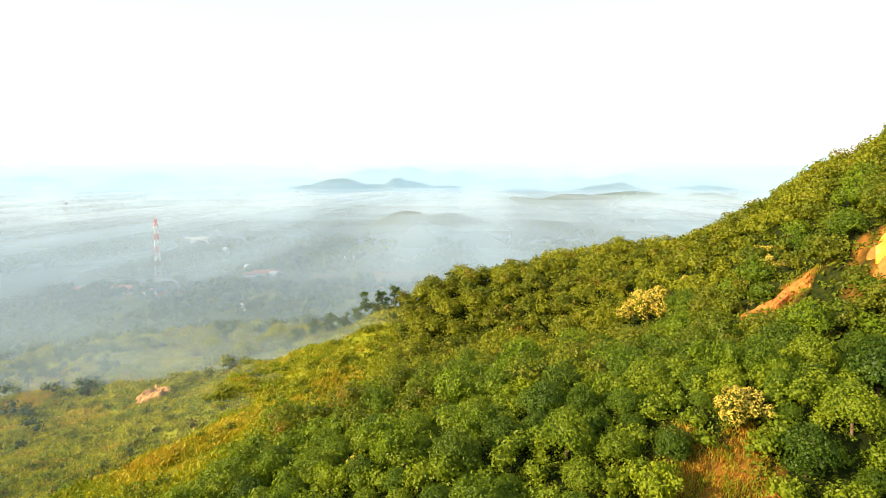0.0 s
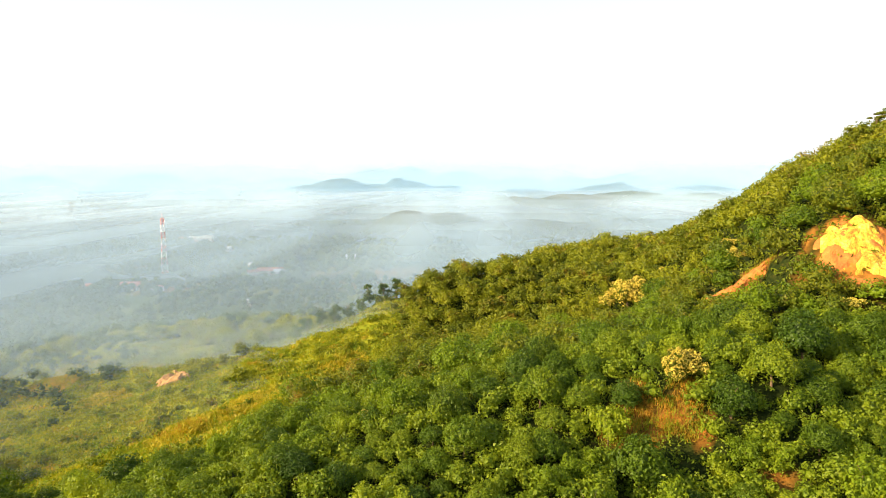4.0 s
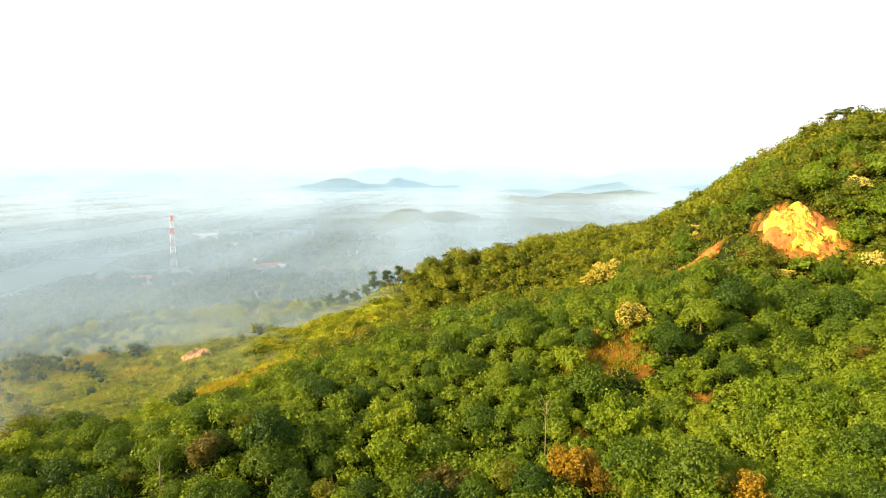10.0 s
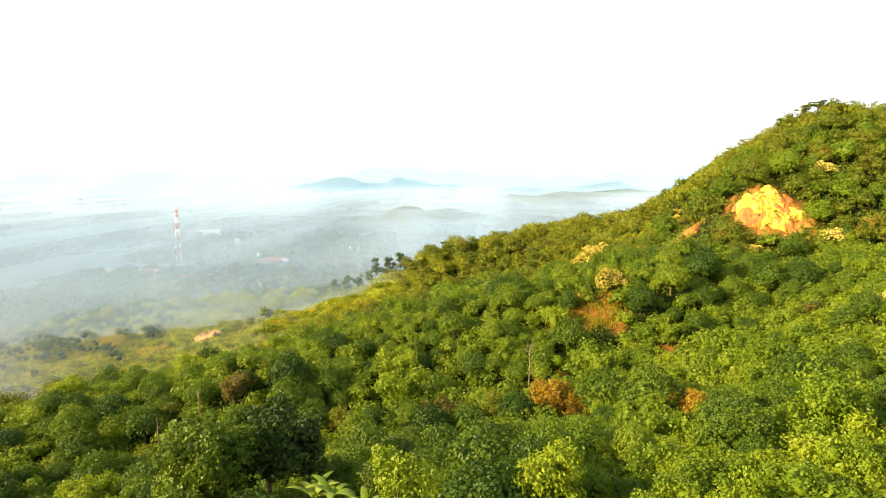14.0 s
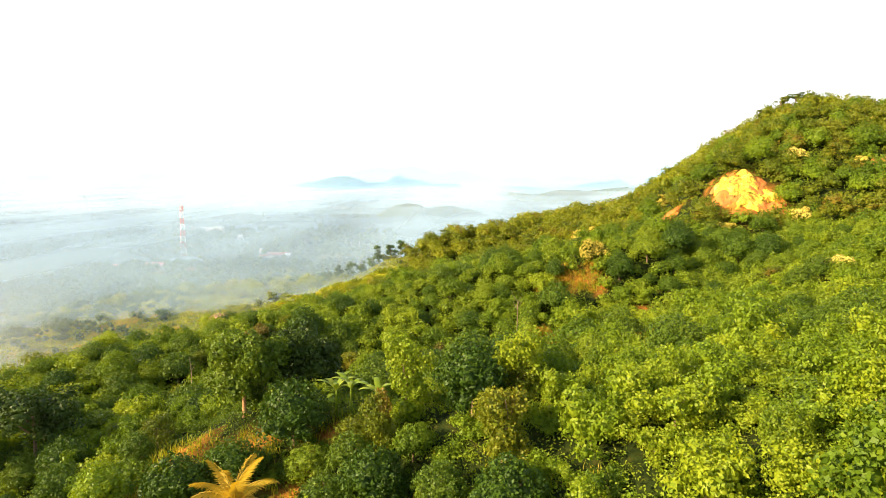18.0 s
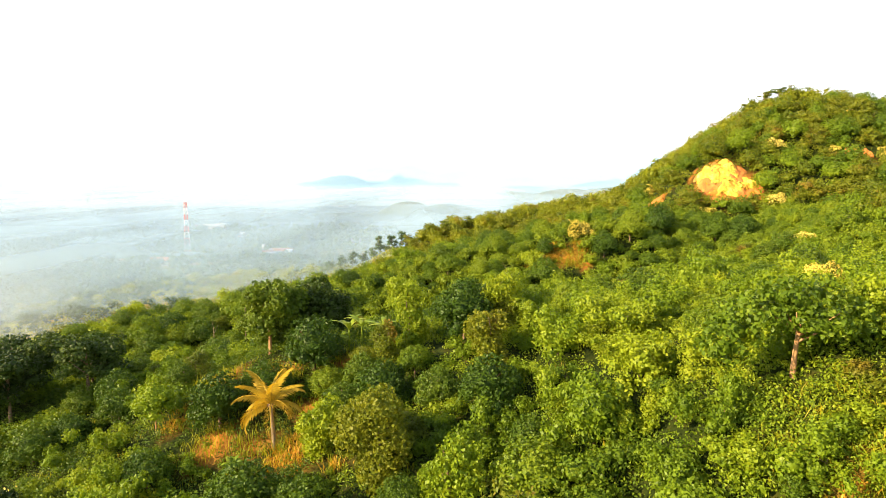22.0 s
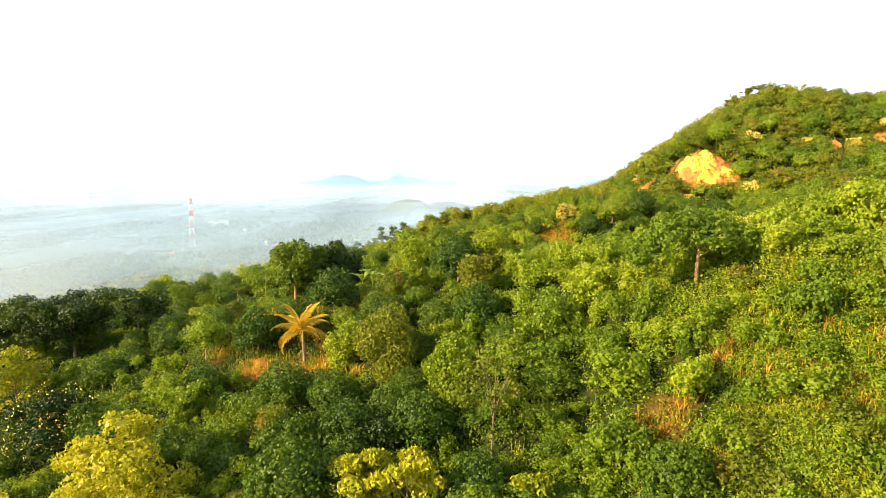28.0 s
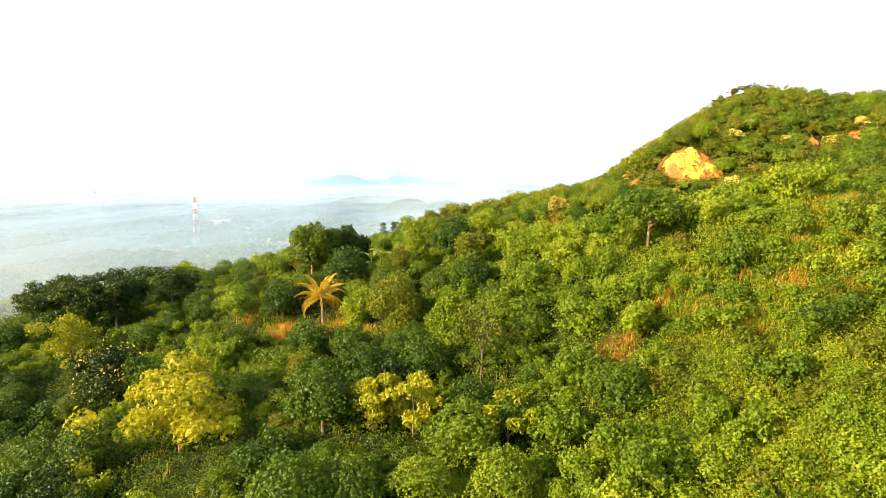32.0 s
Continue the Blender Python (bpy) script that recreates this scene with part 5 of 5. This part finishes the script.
HOUSES = [(-282, 528, 34, 12, 6, 0.1, 1, 3.5), (-262, 520, 20, 10, 5, -0.2, 1, 2.5), (-194, 637, 26, 12, 7, 0.15, 1, 3), (-178, 630, 16, 10, 6, -0.3, 0, 2.5), (-206, 628, 14, 10, 6, 0.4, 1, 2.5),
          (-186, 652, 24, 9, 5, 0.0, 1, 2.5), (-341, 674, 12, 9, 6, 0.2, 0, 2.5), (-393, 940, 34, 12, 10, 0.1, 0, 3), (-372, 930, 20, 10, 12, -0.1, 0, 3), (-420, 948, 16, 10, 9, 0.3, 1, 3),
          (-420, 620, 14, 9, 5, 0.3, 0, 2.5), (-300, 820, 12, 9, 6, -0.4, 0, 2.5), (-225, 690, 14, 9, 5, 0.6, 0, 2.5), (-162, 470, 11, 8, 4.5, 0.2, 0, 2.2), (-230, 470, 10, 8, 4.5, -0.5, 1, 2.2),
          (-500, 560, 16, 10, 5, 0.3, 1, 2.5), (-560, 600, 18, 10, 5, -0.2, 0, 2.5), (-120, 760, 16, 10, 5, 0.1, 0, 2.5), (-330, 540, 14, 9, 5, 0.3, 1, 2.5)]
for x, y, w, d, h, turn, red, rise in HOUSES:
    house(x, y, w * 0.75, d * 0.8, h * 0.7, turn, ROOF_RED if red else ROOF_PALE, "low house with a red roof in the misty village" if red else "pale-walled house with a light roof in the misty village", rise)
v, f = block(-36, -8, 0, 36, 8, 9)
ob = tagged(new("long_shed", mesh_of("long_shed", v, f, ROOF_PALE)), "long white shed far off in the mist", "shed")
ob.matrix_basis = place(-315, 1720, 1.0, 0.0, 0.3)

# ---------------------------------------------------------------- distant hills
HILL_GREEN = rough_material("far_hill_woods", [(0.35, (0.030, 0.050, 0.025)), (0.55, (0.055, 0.075, 0.035)), (0.75, (0.09, 0.10, 0.05))], 0.02, 0.09, 0.9)


def far_hill(label, x, y, half_w, half_d, peaks, seed):
    """peaks: (offset, width, height) along the hill."""
    nu, nv = 80, 22
    u, w = np.meshgrid(np.linspace(-1, 1, nu), np.linspace(-1, 1, nv))
    u, w = u.ravel(), w.ravel()
    h = np.zeros(len(u))
    for off, wid, hi in peaks:
        h = np.maximum(h, hi * np.exp(-((u * half_w - off) / wid) ** 2))
    h = h * (1 - w ** 2) ** 1.2 * (1 - u ** 6)
    px, py = x + u * half_w, y + w * half_d
    h = h + (h > 2) * (2.0 * waves(px, py, 60, seed) + 1.4 * waves(px, py, 22, seed + 1)) * np.clip(h / 30, 0, 1)
    v = np.stack([px, py, FLOOR - 6 + h], 1)
    i, j = np.meshgrid(np.arange(nv - 1), np.arange(nu - 1), indexing="ij")
    f = np.stack([i * nu + j, i * nu + j + 1, (i + 1) * nu + j + 1, (i + 1) * nu + j], -1).reshape(-1, 4)
    tagged(new("distant_hill", mesh_of("distant_hill", v, f, HILL_GREEN, True)), label, "hill", kind="structure")


far_hill("low wooded rise in the mist", -40, 1120, 260, 90, [(-30, 80, 48), (50, 120, 42), (-140, 90, 20), (170, 100, 26)], 901)
far_hill("long low wooded ridge in the mist", 480, 1900, 620, 160, [(-260, 220, 50), (-60, 220, 58), (120, 260, 68), (360, 240, 64)], 903)
far_hill("low wooded ridge beyond the plain", 280, 1180, 300, 90, [(-90, 130, 26), (120, 150, 32)], 905)
far_hill("blue hazy hill with a rounded top", -540, 2900, 520, 220, [(-70, 300, 78), (40, 220, 108)], 907)
far_hill("pale blue hill behind a darker one", -210, 3150, 520, 220, [(20, 220, 96), (-30, 110, 110), (-150, 160, 78), (240, 180, 72)], 909)
far_hill("long blue ridge with a low summit", 800, 2650, 900, 240, [(-60, 260, 82), (-20, 90, 92), (350, 300, 78), (-450, 260, 62), (680, 200, 66)], 911)
far_hill("faint far mountain range on the horizon", -400, 4350, 1500, 300, [(-700, 420, 120), (-100, 330, 178), (160, 260, 192), (520, 300, 165), (1000, 400, 130)], 913)
far_hill("faint far mountain range on the horizon", 1500, 4300, 1300, 300, [(-600, 300, 125), (-200, 350, 140), (300, 380, 118)], 915)
far_hill("faint far mountain range on the horizon", -2300, 4100, 1300, 300, [(-500, 350, 130), (300, 360, 146), (800, 300, 120)], 917)

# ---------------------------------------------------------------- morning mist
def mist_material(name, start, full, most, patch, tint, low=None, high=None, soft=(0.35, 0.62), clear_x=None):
    """Mist on a flat sheet, its haze painted as tint and opacity: thicker away from the hill and in drifting patches;
    it thins out with height between low and high.
    """
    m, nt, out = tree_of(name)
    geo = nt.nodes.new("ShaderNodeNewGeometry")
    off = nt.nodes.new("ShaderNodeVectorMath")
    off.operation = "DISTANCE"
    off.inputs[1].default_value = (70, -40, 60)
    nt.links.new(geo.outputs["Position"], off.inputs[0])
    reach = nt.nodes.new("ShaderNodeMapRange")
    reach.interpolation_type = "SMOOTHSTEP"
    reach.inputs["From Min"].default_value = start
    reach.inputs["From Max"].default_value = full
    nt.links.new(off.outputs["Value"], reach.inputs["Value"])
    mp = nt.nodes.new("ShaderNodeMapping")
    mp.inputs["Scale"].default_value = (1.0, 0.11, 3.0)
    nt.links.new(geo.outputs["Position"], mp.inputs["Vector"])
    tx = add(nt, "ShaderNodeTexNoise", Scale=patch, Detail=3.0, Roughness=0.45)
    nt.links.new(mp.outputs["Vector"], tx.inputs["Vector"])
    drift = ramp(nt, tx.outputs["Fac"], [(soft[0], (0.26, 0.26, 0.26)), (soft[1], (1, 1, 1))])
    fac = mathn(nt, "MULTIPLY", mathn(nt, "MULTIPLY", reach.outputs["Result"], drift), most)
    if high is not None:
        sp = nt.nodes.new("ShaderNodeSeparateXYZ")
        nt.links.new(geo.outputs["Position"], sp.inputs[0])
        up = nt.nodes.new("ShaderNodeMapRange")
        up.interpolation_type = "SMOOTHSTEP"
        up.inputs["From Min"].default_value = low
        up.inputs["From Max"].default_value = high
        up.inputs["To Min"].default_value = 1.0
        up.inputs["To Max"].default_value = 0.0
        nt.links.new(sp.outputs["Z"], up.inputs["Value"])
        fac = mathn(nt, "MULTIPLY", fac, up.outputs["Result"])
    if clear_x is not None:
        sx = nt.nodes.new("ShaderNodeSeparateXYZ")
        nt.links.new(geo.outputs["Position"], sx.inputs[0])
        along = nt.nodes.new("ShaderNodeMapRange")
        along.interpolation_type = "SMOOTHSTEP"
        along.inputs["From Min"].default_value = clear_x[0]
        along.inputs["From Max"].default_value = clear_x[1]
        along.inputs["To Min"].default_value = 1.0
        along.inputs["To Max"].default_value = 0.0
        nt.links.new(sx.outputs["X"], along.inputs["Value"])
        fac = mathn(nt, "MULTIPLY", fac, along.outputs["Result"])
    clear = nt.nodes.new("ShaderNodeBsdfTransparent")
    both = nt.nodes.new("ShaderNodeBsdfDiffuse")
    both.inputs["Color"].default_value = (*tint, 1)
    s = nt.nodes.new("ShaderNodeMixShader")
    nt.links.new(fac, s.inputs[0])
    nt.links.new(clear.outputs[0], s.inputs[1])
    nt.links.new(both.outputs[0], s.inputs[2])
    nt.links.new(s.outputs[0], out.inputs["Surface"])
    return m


def mist_layer(z, material, label):
    v = np.array([(-3500, -200, z), (3500, -200, z), (3500, 4800, z), (-3500, 4800, z)], float)
    tagged(new("mist", mesh_of("mist", v, np.array([(0, 1, 2, 3)]), material)), label, "mist", kind="stuff")


def mist_bank(y, low, high, material, label):
    """An upright veil of haze across the plain."""
    v = np.array([(-1.6 * y, y, low), (1.6 * y, y, low), (1.6 * y, y, high), (-1.6 * y, y, high)], float)
    tagged(new("mist_bank", mesh_of("mist_bank", v, np.array([(0, 1, 2, 3)]), material)), label, "mist", kind="stuff")


def side_veil(y, x0, x1, low, high, material, label):
    v = np.array([(x0, y, low), (x1, y, low), (x1, y, high), (x0, y, high)], float)
    tagged(new("mist_bank", mesh_of("mist_bank", v, np.array([(0, 1, 2, 3)]), material)), label, "mist", kind="stuff")


# the haze of distance is painted into these sheets by bluish tints and opacity
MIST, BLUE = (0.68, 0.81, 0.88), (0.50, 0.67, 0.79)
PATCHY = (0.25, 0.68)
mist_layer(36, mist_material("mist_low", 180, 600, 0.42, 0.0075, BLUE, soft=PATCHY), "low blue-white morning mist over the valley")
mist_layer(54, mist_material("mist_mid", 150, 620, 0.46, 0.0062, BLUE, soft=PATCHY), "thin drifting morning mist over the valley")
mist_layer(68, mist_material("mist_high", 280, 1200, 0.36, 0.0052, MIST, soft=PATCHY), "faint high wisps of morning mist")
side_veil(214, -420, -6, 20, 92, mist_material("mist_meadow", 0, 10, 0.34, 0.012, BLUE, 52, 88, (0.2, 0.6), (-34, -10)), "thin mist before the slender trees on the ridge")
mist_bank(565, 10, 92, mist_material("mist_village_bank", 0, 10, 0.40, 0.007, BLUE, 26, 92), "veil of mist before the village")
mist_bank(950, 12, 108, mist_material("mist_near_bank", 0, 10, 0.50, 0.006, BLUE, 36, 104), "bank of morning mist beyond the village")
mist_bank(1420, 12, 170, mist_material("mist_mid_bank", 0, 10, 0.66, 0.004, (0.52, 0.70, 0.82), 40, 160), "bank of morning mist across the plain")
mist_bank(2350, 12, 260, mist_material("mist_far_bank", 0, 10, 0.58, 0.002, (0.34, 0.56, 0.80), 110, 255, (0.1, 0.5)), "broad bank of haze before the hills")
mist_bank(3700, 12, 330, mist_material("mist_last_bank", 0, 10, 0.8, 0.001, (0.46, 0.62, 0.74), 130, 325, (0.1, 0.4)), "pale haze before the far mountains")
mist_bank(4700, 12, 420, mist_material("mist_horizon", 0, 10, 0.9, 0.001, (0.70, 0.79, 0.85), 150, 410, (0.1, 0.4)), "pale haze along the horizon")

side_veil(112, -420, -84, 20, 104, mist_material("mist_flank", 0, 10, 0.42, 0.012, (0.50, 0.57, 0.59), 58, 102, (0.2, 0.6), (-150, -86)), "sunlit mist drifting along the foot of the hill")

# thin smoke rising beside the village
h = np.linspace(0, 1, 14)
v, f = tube(np.stack([1.5 * np.sin(5 * h) - 3 * h ** 2, 0 * h, 30 * h], 1), 0.7 + 4.5 * h ** 2, 10, False)
ob = tagged(new("smoke", mesh_of("smoke", v, f, mist_material("smoke", 0, 10, 0.30, 0.05, (0.75, 0.82, 0.86), 20, 50, (0.2, 0.6)), True)), "thin pale column of smoke", "smoke", kind="stuff")
ob.matrix_basis = place(-146, 600, 1.0, 0.0, 0.5)
